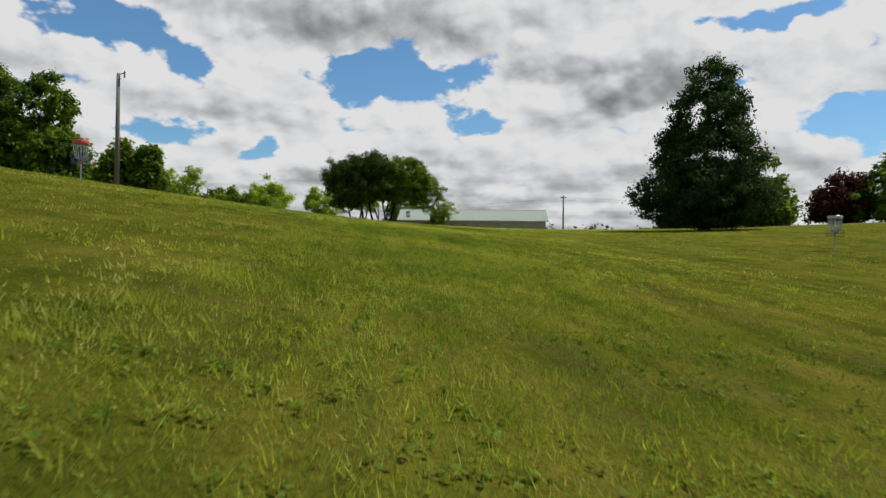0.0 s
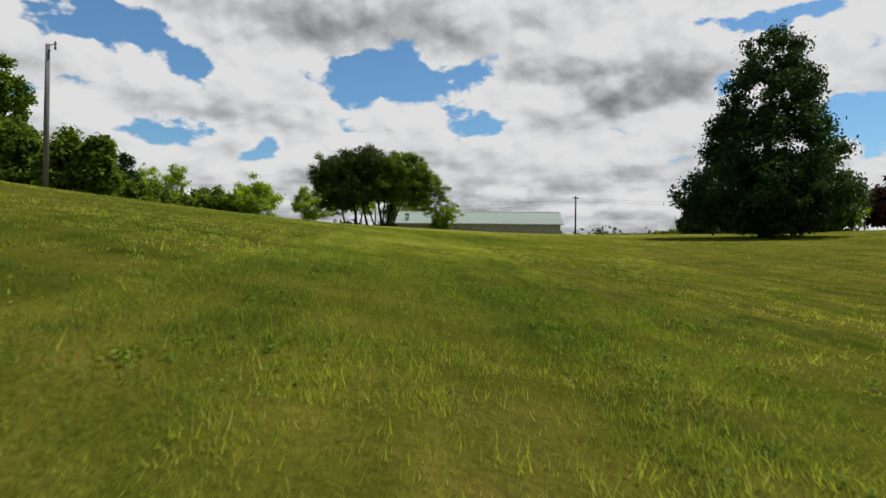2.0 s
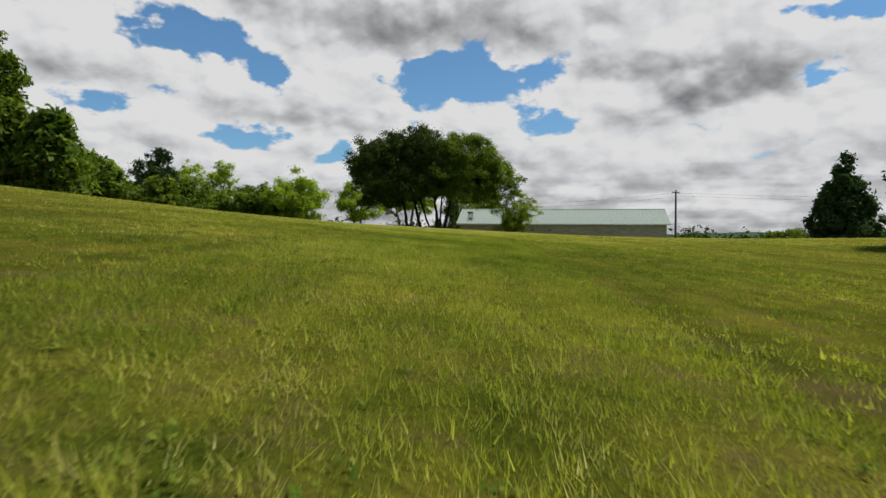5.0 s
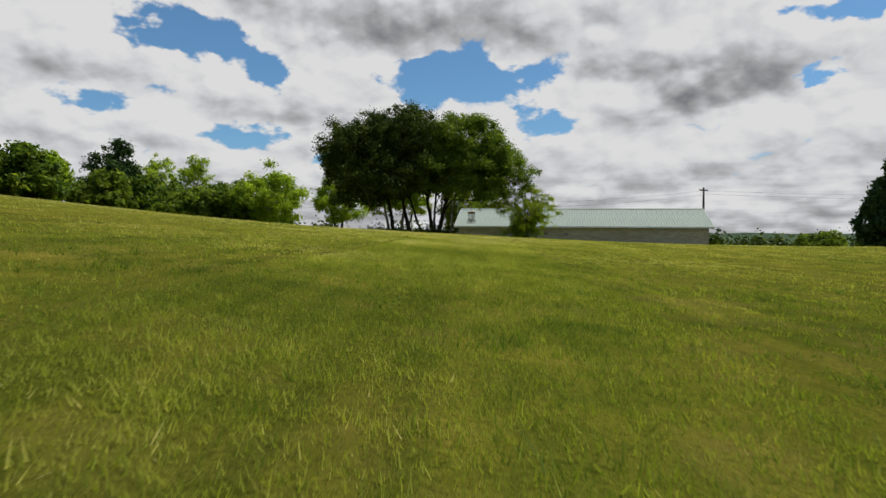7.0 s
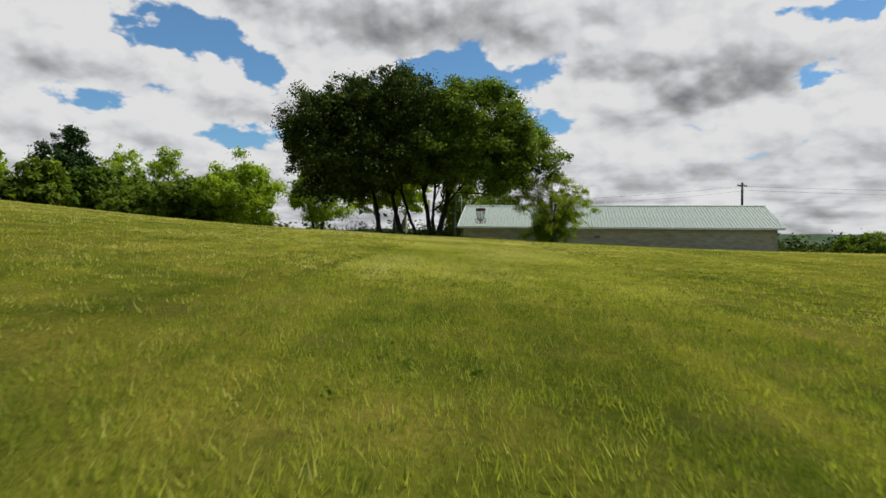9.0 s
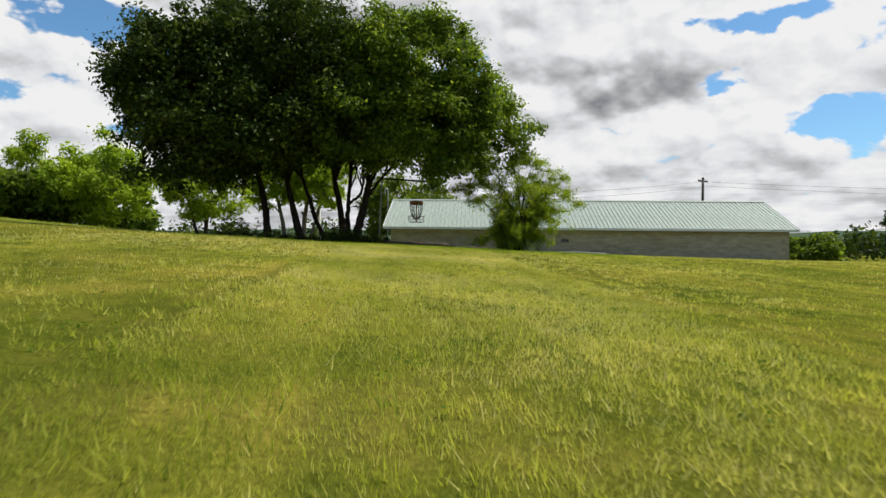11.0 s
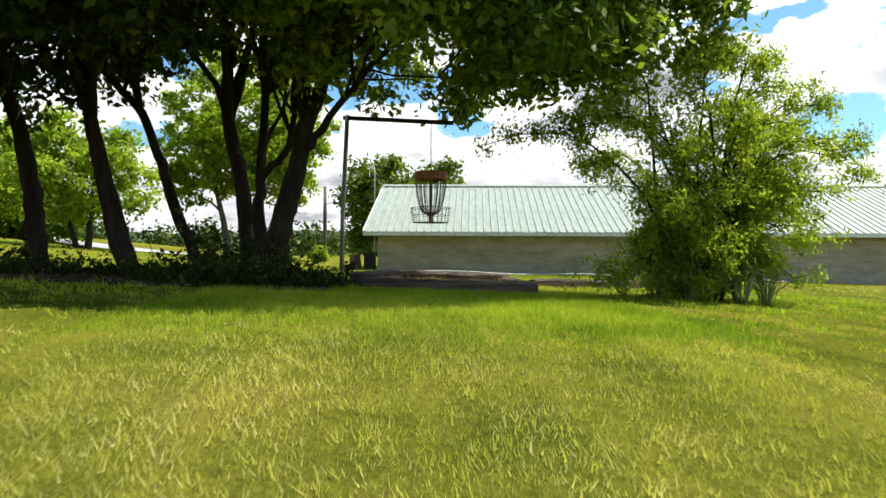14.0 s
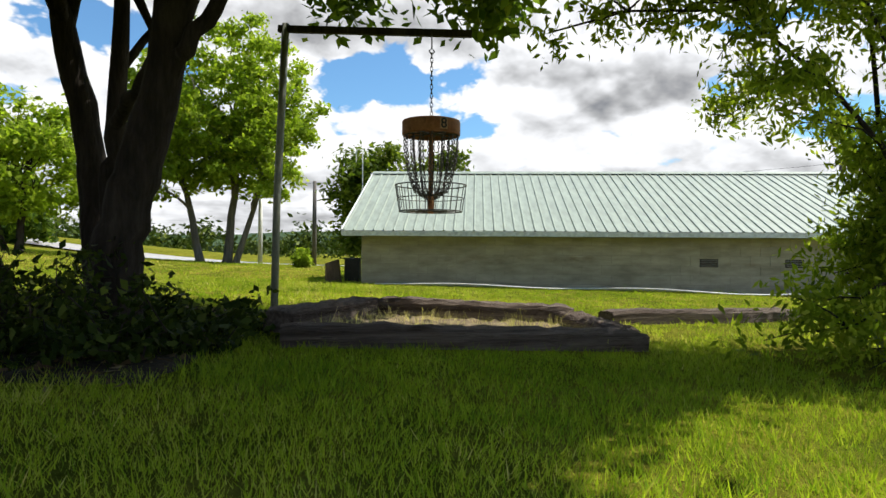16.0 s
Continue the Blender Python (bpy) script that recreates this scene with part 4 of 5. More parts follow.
make_barn()
make_hanging_basket()
make_gallows()
make_standing_basket(16.6, -8.6, M_STEEL, M_DARKSTEEL, "galvanised disc golf basket standing on the mown slope", "pale steel band")
make_standing_basket(-11.7, -8.1, M_RED, M_BLUE, "disc golf basket with red band and blue cage on the hillside", "red painted band", True)
make_tie(1.80, 47.36, 4.24, 47.60, "weathered grey-brown railroad tie lying along the bed front", seed=1, hgt=0.165)
make_tie(2.44, 49.10, 4.10, 48.68, "weathered grey-brown railroad tie at the back of the bed", seed=2, hgt=0.17, up=0.07)
make_tie(1.74, 47.72, 2.36, 49.12, "dark weathered railroad tie closing the bed's end", seed=3, hgt=0.17, up=0.06)
make_tie(4.02, 48.66, 4.22, 47.76, "split weathered railroad tie sloping into the grass", seed=4, hgt=0.16, up=0.02, tilt=-0.05)
make_tie(4.66, 49.35, 7.30, 50.25, "dark railroad tie lying in the grass by the bush", seed=5, hgt=0.17)
make_bed()
make_pole(-20.05, 17.05, 11.5, 0.15, M_POLE, "tall weathered wooden utility pole on the hillside", bracket=True, lean=(0.05, 0))
make_pole(32.73, 81.44, 8.8, 0.14, M_POLE_DARK, "dark wooden utility pole with crossarm beyond the barn", arm=(1.5, 0.5))
make_pole(-0.6, 80.0, 6.4, 0.12, M_POLE, "grey wooden roadside pole carrying a small street lamp", lamp=True)
make_pole(-2.6, 74.0, 5.4, 0.10, M_WHITE, "pale roadside post beside the lawn")
make_wire((-0.6, 80, 6.3), (32.7, 81.4, 8.4), 0.5)
make_wire((-0.6, 80, 5.9), (32.7, 81.4, 7.9), 0.6)
make_wire((32.7, 81.4, 8.4), (120, 70, 9), 1.0)
make_wire((32.7, 81.4, 8.0), (120, 72, 8.4), 1.0)
make_wire((-0.6, 80, 6.3), (-60, 118, 9), 0.8)


def make_hook():
    x, y = 2.2, 61.0
    root = empty("shepherd_hook", x, y, h(x, y))
    tagged(root, "white metal garden crook standing beside the barn", "garden hook")
    t = 5.25 - root.location.z
    pts = [(0, 0, -0.1), (0, 0, t - 0.3)] + [(0.09 - 0.09 * math.cos(a), 0, t - 0.1 + 0.1 * math.sin(a)) for a in np.linspace(0, math.pi, 7)] + [(0.18, 0, t - 0.35)]
    pts[2:] = [(-p[0], p[1], p[2]) for p in pts[2:]]
    bm = bmesh.new()
    tube(bm, pts, 0.014, 6)
    part("rod", bm, M_WHITE, root)


make_hook()


def make_yard_things():
    rng = np.random.default_rng(12)
    # slab of old wood
    bm = bmesh.new()
    n = 10
    rings = []
    for zz, s in ((-0.05, 1.05), (0.12, 1.0), (0.3, 0.94), (0.46, 0.88)):
        rings.append([bm.verts.new((0.17 * s * math.cos(2 * math.pi * k / n) * (1 + rng.normal(0, 0.04)) - zz * 0.1, 0.13 * s * math.sin(2 * math.pi * k / n), zz + (0.05 * math.cos(2 * math.pi * k / n) if zz > 0.4 else 0))) for k in range(n)])
    for a, b in zip(rings, rings[1:]):
        for k in range(n):
            bm.faces.new((a[k], a[(k + 1) % n], b[(k + 1) % n], b[k]))
    bm.faces.new(rings[-1])
    ob = part("stump", bm, M_STUMP)
    ob.location = (1.62, 57.5, h(1.62, 57.5))
    tagged(ob, "short brown weathered stump beside the barn corner", "stump")
    bm = bmesh.new()
    box(bm, 0, 0, 0.26, 0.32, 0.32, 0.52, bev=0.015)
    root = part("utility_box", bm, M_BLACK)
    root.matrix_world = pose(2.02, 57.9, h(2.02, 57.9), 0, 0, math.degrees(BARN_TURN))
    tagged(root, "black metal box standing against the barn corner", "box")
    bm = bmesh.new()
    box(bm, 0, 0, 0.535, 0.34, 0.34, 0.025, bev=0.006)
    part("lid", bm, M_BLACK, root)
    # pale pipe snaking along the wall
    bm = bmesh.new()
    pts = []
    for k in range(60):
        f = k / 59
        p = EAVE + U * (0.7 + f * 10.5) + V * (OVER_E - 0.45 - 0.28 * math.sin(f * 7.5) ** 2 - 0.15 * f)
        pts.append((p.x, p.y, h(p.x, p.y) + 0.03 + 0.05 * math.sin(f * 9) ** 2))
    tube(bm, pts, 0.014, 8)
    tagged(part("hose", bm, M_WHITE, smooth_faces=True), "pale hose lying along the foot of the wall", "hose")


make_yard_things()

# ---- trees ----
SH = dict(bark=M_BARK)
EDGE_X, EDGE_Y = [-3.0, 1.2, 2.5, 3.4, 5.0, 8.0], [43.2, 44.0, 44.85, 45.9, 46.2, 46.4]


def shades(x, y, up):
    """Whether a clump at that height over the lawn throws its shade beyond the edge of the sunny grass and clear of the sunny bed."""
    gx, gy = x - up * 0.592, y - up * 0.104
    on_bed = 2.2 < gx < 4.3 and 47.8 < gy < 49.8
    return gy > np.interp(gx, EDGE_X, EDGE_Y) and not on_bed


# multi-stemmed group beside the basket: two crowns that meet
# Front-left lobes also screen sky light; cut keeps the sunny grass and bed clear.
tree("maple_tree", -1.7, 48.3, [],
     [(-1.6, -2.0, 4.9, 3.9, 3.3, 3.4), (0.1, -1.7, 6.3, 2.9, 3.0, 2.5), (-3.4, -2.1, 2.9, 2.2, 2.4, 1.6), (-1.5, 0.5, 4.8, 3.2, 3.0, 2.8), (0.6, -2.5, 3.4, 1.8, 2.0, 1.2), (-1.7, -2.7, 3.0, 2.2, 2.2, 1.1), (1.4, -2.6, 4.6, 1.8, 1.6, 1.8), (-3.9, -1.3, 5.6, 2.3, 2.4, 2.2), (-3.0, -4.0, 4.9, 2.1, 2.0, 2.3), (-0.2, -3.7, 4.6, 1.5, 1.3, 1.4), (0.3, -4.2, 4.4, 1.8, 1.4, 1.3), (-1.5, -4.0, 3.7, 2.2, 1.8, 1.2)],
     1250, 0.46, 150000, 0.102, M_LEAF_DARKENED, M_BARK, "large dark green maple with several leaning dark trunks", seed=11, flat=0.45, squash=0.75, shell=0.55, forks=7,
     cut=lambda x, y, z: z > (1.8 if x < -1.7 else 2.7) and shades(x - 1.7, y + 48.3, z),
     paths=[(0.15, 0.06, [(-2.70, 48.4, 1.9), (-2.72, 48.4, 2.5), (-2.79, 48.4, 3.15), (-2.95, 48.4, 3.97), (-3.15, 48.3, 4.9), (-3.3, 48.2, 6.6)]),
            (0.16, 0.06, [(-1.45, 48.3, 1.85), (-1.53, 48.3, 2.3), (-1.69, 48.3, 2.92), (-1.89, 48.3, 3.70), (-2.00, 48.3, 4.5), (-2.1, 48.2, 6.9)]),
            (0.095, 0.04, [(-0.55, 49.0, 1.85), (-0.75, 49.0, 2.32), (-1.10, 49.0, 3.14), (-1.28, 49.0, 3.81), (-1.49, 48.9, 4.4), (-1.95, 48.7, 5.0), (-2.2, 48.5, 6.0)])])
# Clumps cut where they would hide the basket's arm or shade the sunny grass.
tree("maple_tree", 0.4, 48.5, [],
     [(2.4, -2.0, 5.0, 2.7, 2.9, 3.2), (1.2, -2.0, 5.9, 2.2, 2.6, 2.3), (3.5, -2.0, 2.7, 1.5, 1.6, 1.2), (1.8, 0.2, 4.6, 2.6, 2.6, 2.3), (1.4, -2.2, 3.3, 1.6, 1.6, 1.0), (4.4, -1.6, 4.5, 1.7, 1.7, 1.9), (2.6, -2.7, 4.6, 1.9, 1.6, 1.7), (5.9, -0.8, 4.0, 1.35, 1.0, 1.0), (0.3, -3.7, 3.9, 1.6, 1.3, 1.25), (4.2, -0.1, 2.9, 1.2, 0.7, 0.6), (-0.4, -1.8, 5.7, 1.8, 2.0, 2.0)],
     860, 0.42, 125000, 0.094, M_LEAF_SUNLIT, M_BARK, "dark green maple with forked dark trunks beside the post", seed=12, flat=0.45, squash=0.75, shell=0.7, forks=7,
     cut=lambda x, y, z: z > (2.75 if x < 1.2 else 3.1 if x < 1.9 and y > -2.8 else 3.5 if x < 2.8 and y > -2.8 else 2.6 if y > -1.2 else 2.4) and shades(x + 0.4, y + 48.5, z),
     paths=[(0.15, 0.06, [(0.08, 49.1, 1.85), (0.04, 49.15, 2.48), (-0.06, 49.2, 3.28), (-0.24, 49.2, 4.18), (-0.30, 49.1, 5.08), (-0.4, 48.9, 7.0)]),
            (0.06, 0.03, [(-0.27, 49.2, 4.4), (-0.10, 49.15, 4.9), (0.05, 49.1, 5.6), (0.2, 48.9, 6.6)]),
            (0.115, 0.04, [(0.28, 48.9, 1.85), (0.24, 48.9, 2.5), (0.23, 48.9, 3.11), (0.26, 48.9, 3.68), (0.31, 48.8, 4.71), (0.25, 48.6, 6.4)]),
            (0.06, 0.035, [(0.25, 48.88, 3.45), (0.42, 48.65, 3.58), (0.69, 48.3, 3.80), (0.82, 48.15, 4.3), (0.8, 48.0, 5.2)]),
            (0.185, 0.07, [(0.56, 47.95, 1.85), (0.64, 47.9, 2.41), (0.73, 47.9, 2.84), (0.85, 47.9, 3.31), (1.01, 47.9, 4.04), (1.25, 47.8, 4.73), (1.7, 47.5, 6.3)]),
            (0.065, 0.03, [(0.90, 47.9, 3.5), (1.10, 47.85, 3.85), (1.35, 47.8, 4.2), (1.8, 47.5, 4.7), (2.4, 47.0, 5.2)])])
# bush to the right of the basket
def make_bush():
    """Arching stems from one foot, side twigs along them, narrow leaves in sprays on the twigs."""
    rng = np.random.default_rng(13)
    x, y = 6.45, 47.25
    root = empty("bush", x, y, h(x, y))
    tagged(root, "bright green leafy bush with thin arching stems", "bush")
    arms = [(-2.3, 0.0, 2.3, 2.7), (-1.7, -0.2, 2.4, 2.9), (-1.2, 0.4, 2.9, 3.2), (-0.7, -0.4, 3.1, 3.3), (-0.3, 0.3, 3.3, 3.5), (0.3, -0.2, 3.4, 3.6), (0.8, 0.2, 3.4, 3.5), (1.5, -0.1, 3.0, 3.3),
            (2.1, 0.1, 2.7, 3.0), (1.6, -0.5, 2.1, 2.4), (2.2, 0.2, 1.0, 1.9), (0.2, -1.0, 2.3, 2.7), (-0.5, -0.9, 1.8, 2.3), (0.9, 0.9, 2.4, 2.8), (0.9, -0.7, 1.4, 1.9), (-0.9, 0.8, 2.0, 2.4), (-0.5, 0.1, 0.9, 1.2), (0.5, -0.4, 0.8, 1.1), (-0.9, -0.3, 0.6, 1.0), (0.9, -0.2, 0.5, 0.9), (0.0, -0.7, 0.6, 1.0), (-0.2, 0.5, 1.5, 1.7), (-2.8, -0.1, 2.1, 2.5), (2.4, -0.1, 1.9, 2.4), (1.9, 0.5, 2.4, 2.8), (1.3, -0.4, 0.9, 1.4), (1.5, 0.2, 1.2, 1.7), (1.2, 0.5, 1.7, 2.0), (1.8, -0.3, 1.6, 2.1), (0.4, 0.6, 1.1, 1.4), (-0.6, -0.6, 1.2, 1.5), (1.1, -0.6, 0.4, 0.8), (-1.0, -0.4, 0.4, 0.8)]
    bm = bmesh.new()
    sprays, spread = [], []
    for dx, dy, zt, apex in arms:
        foot = Vector((rng.normal(0.0, 0.16), rng.normal(0, 0.16), -0.08))
        pts = []
        for k in range(9):
            f = k / 8
            out = f ** 1.5
            z = apex * math.sin(min(1.0, f * 1.12) * math.pi / 2) * (1 - 0.0 * f) - (apex - zt) * f ** 4
            pts.append(foot + Vector((dx * out + rng.normal(0, 0.03) * f, dy * out + rng.normal(0, 0.03) * f, z)))
        tube(bm, pts, [0.026 - 0.021 * k / 8 for k in range(9)], 6)
        sprays += [pts[8], pts[7], pts[8] + Vector((0.05, 0, -0.08))]
        spread += [0.16, 0.16, 0.14]
        for j in range(19):
            k = int(rng.integers(1, 9))
            s = pts[k]
            ln = rng.uniform(0.25, 0.75) * (1.1 - 0.05 * k)
            d = Vector((rng.normal(0, 1) + 0.5 * dx, rng.normal(0, 1), rng.uniform(-0.15, 0.75))).normalized()
            e = s + d * ln + Vector((0, 0, -0.12 * ln))
            limb(bm, s, e, 0.008, 0.003, rng, n=3, sides=4)
            for f in (0.35, 0.6, 0.8, 1.0):
                sprays.append(s.lerp(e, f) + Vector(rng.normal(0, 0.05, 3)))
                spread.append(rng.uniform(0.10, 0.2))
    part("stem", bm, M_BARK, root, smooth_faces=True)
    leaves("foliage", [tuple(p) for p in sprays], np.array(spread) * 0.95, 84000, 0.032, M_LEAF_BUSH, root, rng, flat=0.3, long=2.2, droop=0.5, squash=0.95)


make_bush()
# trees behind the barn and along the lawn
tree("walnut_tree", -3.9, 72.0, [(-0.9, 0, -1.2, 0, 6.0, 0.16), (0.2, 0.2, 0.6, 0, 7.0, 0.18), (0.6, 0, 1.6, 0.5, 5.5, 0.13)],
     [(0, 0, 6.8, 4.2, 3.8, 3.9), (1.6, -1, 4.4, 2.6, 2.4, 2.0), (-2.0, -1, 5.0, 2.4, 2.4, 2.6)],
     520, 0.42, 40000, 0.15, M_LEAF_LIGHT, M_BARK_GREY, "tall light green tree with airy crown and grey stems", seed=14, flat=0.4, shell=0.3, forks=12, squash=0.7)
tree("shade_tree", 4.2, 74.0, [(0, 0, 0.2, 0, 4.0, 0.18)], [(-0.5, 0, 3.4, 3.4, 3.0, 2.4), (1.5, 0, 4.2, 2.4, 2.4, 1.6), (-2.8, -1, 2.2, 1.6, 1.6, 1.9)], 70, 0.8, 11000, 0.20, M_LEAF_MID, M_BARK, "rounded green tree behind the barn's gable", seed=15)
tree("roadside_tree", -9.2, 66.2, [(0, 0, 0.3, 0, 3.4, 0.13), (-0.4, 0, -0.9, 0, 3.2, 0.1)], [(0, 0, 3.0, 2.6, 2.4, 1.9), (-0.6, 0, 4.2, 1.7, 1.6, 1.2)], 110, 0.5, 14000, 0.14, M_LEAF_LIGHT, M_BARK, "small green tree with low forked trunk", seed=16)
tree("bright_tree", -18.8, 75.0, [(0, 0, 0.2, 0, 4.8, 0.18), (-0.5, 0.2, -1.0, 0, 4.0, 0.12)], [(0, 0, 3.2, 4.4, 3.6, 2.9), (0.2, 0, 5.2, 2.6, 2.4, 2.2)], 100, 0.75, 18000, 0.19, M_LEAF_LIGHT, M_BARK_GREY, "fresh green rounded tree at the meadow's edge", seed=17, shell=0.4)
HEDGE = [(-42.0, 86.0, 9.6, 4.2, M_LEAF_CONIFER, "narrow dark evergreen in the hedgerow"), (-43.3, 101.0, 10.5, 3.2, M_LEAF_LIGHT, "thin light green tree in the hedgerow"), (-39.6, 106.0, 11.0, 3.0, M_LEAF_LIGHT, "thin light green tree in the hedgerow"),
         (-29.0, 78.0, 3.8, 3.6, M_LEAF_MID, "low spreading hedge shrub"), (-24.5, 76.0, 3.8, 3.0, M_LEAF_MID, "low spreading hedge shrub"), (-36.0, 80.0, 4.8, 2.6, M_LEAF_DARK, "dark green hedgerow tree"),
         (-21.7, 28.0, 4.6, 1.25, M_LEAF_DARK, "dark rounded tree on the hillside"), (-24.2, 28.2, 4.6, 1.3, M_LEAF_MID, "green tree on the hillside"), (-24.8, 33.5, 3.2, 1.8, M_LEAF_MID, "green shrub on the hillside"),
         (-37.5, 61.0, 5.2, 3.2, M_LEAF_DARK, "dark rounded tree on the hillside"), (-42.0, 71.0, 5.5, 2.8, M_LEAF_LIGHT, "light green tree in the hedgerow"), (-24.5, 92.0, 5.5, 3.6, M_LEAF_DARK, "dark green tree in the hedgerow"), (-30.0, 95.0, 7.0, 3.6, M_LEAF_DARK, "dark green tree in the hedgerow"), (-38.0, 90.0, 6.0, 3.4, M_LEAF_DARK, "dark green tree in the hedgerow"), (-47.0, 76.0, 5.0, 3.0, M_LEAF_MID, "leafy green tree in the hedgerow"), (-33.0, 66.0, 3.4, 2.6, M_LEAF_MID, "low spreading hedge shrub"),
         (-40.5, 47.5, 14.0, 4.4, M_LEAF_DARK, "tall dark green tree on the hilltop"), (-46.5, 46.5, 15.0, 4.8, M_LEAF_DARK, "tall dark green tree on the hilltop"), (-36.8, 44.5, 7.0, 3.0, M_LEAF_DARK, "rounded lower tree on the hilltop"), (-29.5, 42.0, 3.6, 2.2, M_LEAF_MID, "green shrub on the hillside"), (-54.0, 44.0, 14.0, 4.8, M_LEAF_DARK, "tall dark green tree on the hilltop"),
         (40.0, 42.0, 6.0, 2.8, M_LEAF_CONIFER, "dark evergreen at the meadow's edge"), (49.5, 33.0, 6.0, 2.8, M_LEAF_RED, "purple-red leaved tree at the meadow's edge"), (53.0, 30.0, 7.6, 3.6, M_LEAF_DARK, "dark green tree at the meadow's edge"), (35.0, 27.0, 7.0, 3.4, M_LEAF_MID, "lighter green tree beside the tall one"), (45.0, 40.0, 5.0, 2.6, M_LEAF_DARK, "dark green tree at the meadow's edge"), (60, 34, 8, 4.0, M_LEAF_DARK, "dark green tree at the meadow's edge"),
         (53.0, 76.0, 12.3, 4.4, M_LEAF_CONIFER, "tall dark evergreen beyond the meadow"), (58.0, 100.2, 4.4, 3.6, M_LEAF_MID, "rounded green tree beyond the barn")]
for i, (x, y, ht, r, mt, lab) in enumerate(HEDGE):
    thin = "narrow" in lab or "thin" in lab
    lobes = [(0, 0, ht * 0.50, r, r * 0.9, ht * 0.44), (r * 0.3, 0, ht * 0.72, r * 0.65, r * 0.6, ht * 0.27), (-r * 0.35, 0, ht * 0.30, r, r * 0.9, ht * 0.29), (r * 0.4, 0, ht * 0.24, r * 0.95, r * 0.9, ht * 0.24)]
    if "evergreen" in lab:
        lobes = [(0, 0, ht * 0.3, r, r, ht * 0.3), (0, 0, ht * 0.55, r * 0.75, r * 0.75, ht * 0.3), (0.1, 0, ht * 0.8, r * 0.42, r * 0.42, ht * 0.21)]
    tree("shrub" if "shrub" in lab else "hedgerow_tree", x, y, [(0, 0, 0.2, 0, ht * 0.6, 0.1 + ht * 0.012)], lobes, int((50 + ht * 7) * (2.2 if 'hilltop' in lab else 1.5)), 0.5 + 0.06 * r, int((3600 + ht * 420) * (3.4 if 'evergreen' in lab else 2.2 if 'hilltop' in lab else 1.3)), 0.34 if not thin else 0.24, mt, M_BARK, lab, "shrub" if "shrub" in lab else "tree", 40 + i, "hedgerow trees", shell=0.3 if "thin" in lab else 0.55, forks=6 if "thin" in lab else 3)
# tall dense tree to the right of the meadow
tree("pyramidal_tree", 24.5, 16.0, [(0, 0, 0.3, 0.2, 11.0, 0.32)],
     [(-0.2, 0, 2.8, 5.6, 5.4, 2.6), (0.1, 0, 5.9, 4.3, 4.4, 2.8), (0.1, 0, 8.9, 3.1, 3.2, 2.8), (0.0, 0, 11.8, 1.9, 2.0, 1.9), (1.5, 0, 12.2, 1.4, 1.4, 1.6), (2.3, 0.5, 9.3, 1.4, 1.4, 1.3), (1.8, 1.5, 3.0, 3.8, 3.8, 2.7)],
     900, 0.6, 80000, 0.172, M_LEAF_CONIFER, M_BARK, "tall dense dark green tree reaching down to the grass", seed=30, forks=14, droop=0.3, squash=0.7, shell=0.55)


def make_round_shrub():
    rng = np.random.default_rng(77)
    x, y = -0.1, 68.0
    root = empty("shrub", x, y, h(x, y))
    tagged(root, "clipped yellow-green round shrub on the lawn", "shrub")
    bm = bmesh.new()
    for k in range(5):
        limb(bm, (0, 0, -0.05), (rng.normal(0, 0.15), rng.normal(0, 0.15), 0.45), 0.015, 0.006, rng, n=3, sides=5)
    part("stem", bm, M_BARK, root)
    leaves("foliage", crown_clumps([(0, 0, 0.36, 0.36, 0.36, 0.33)], 40, rng), 0.13, 2600, 0.06, M_LEAF_LIGHT, root, rng)


make_round_shrub()


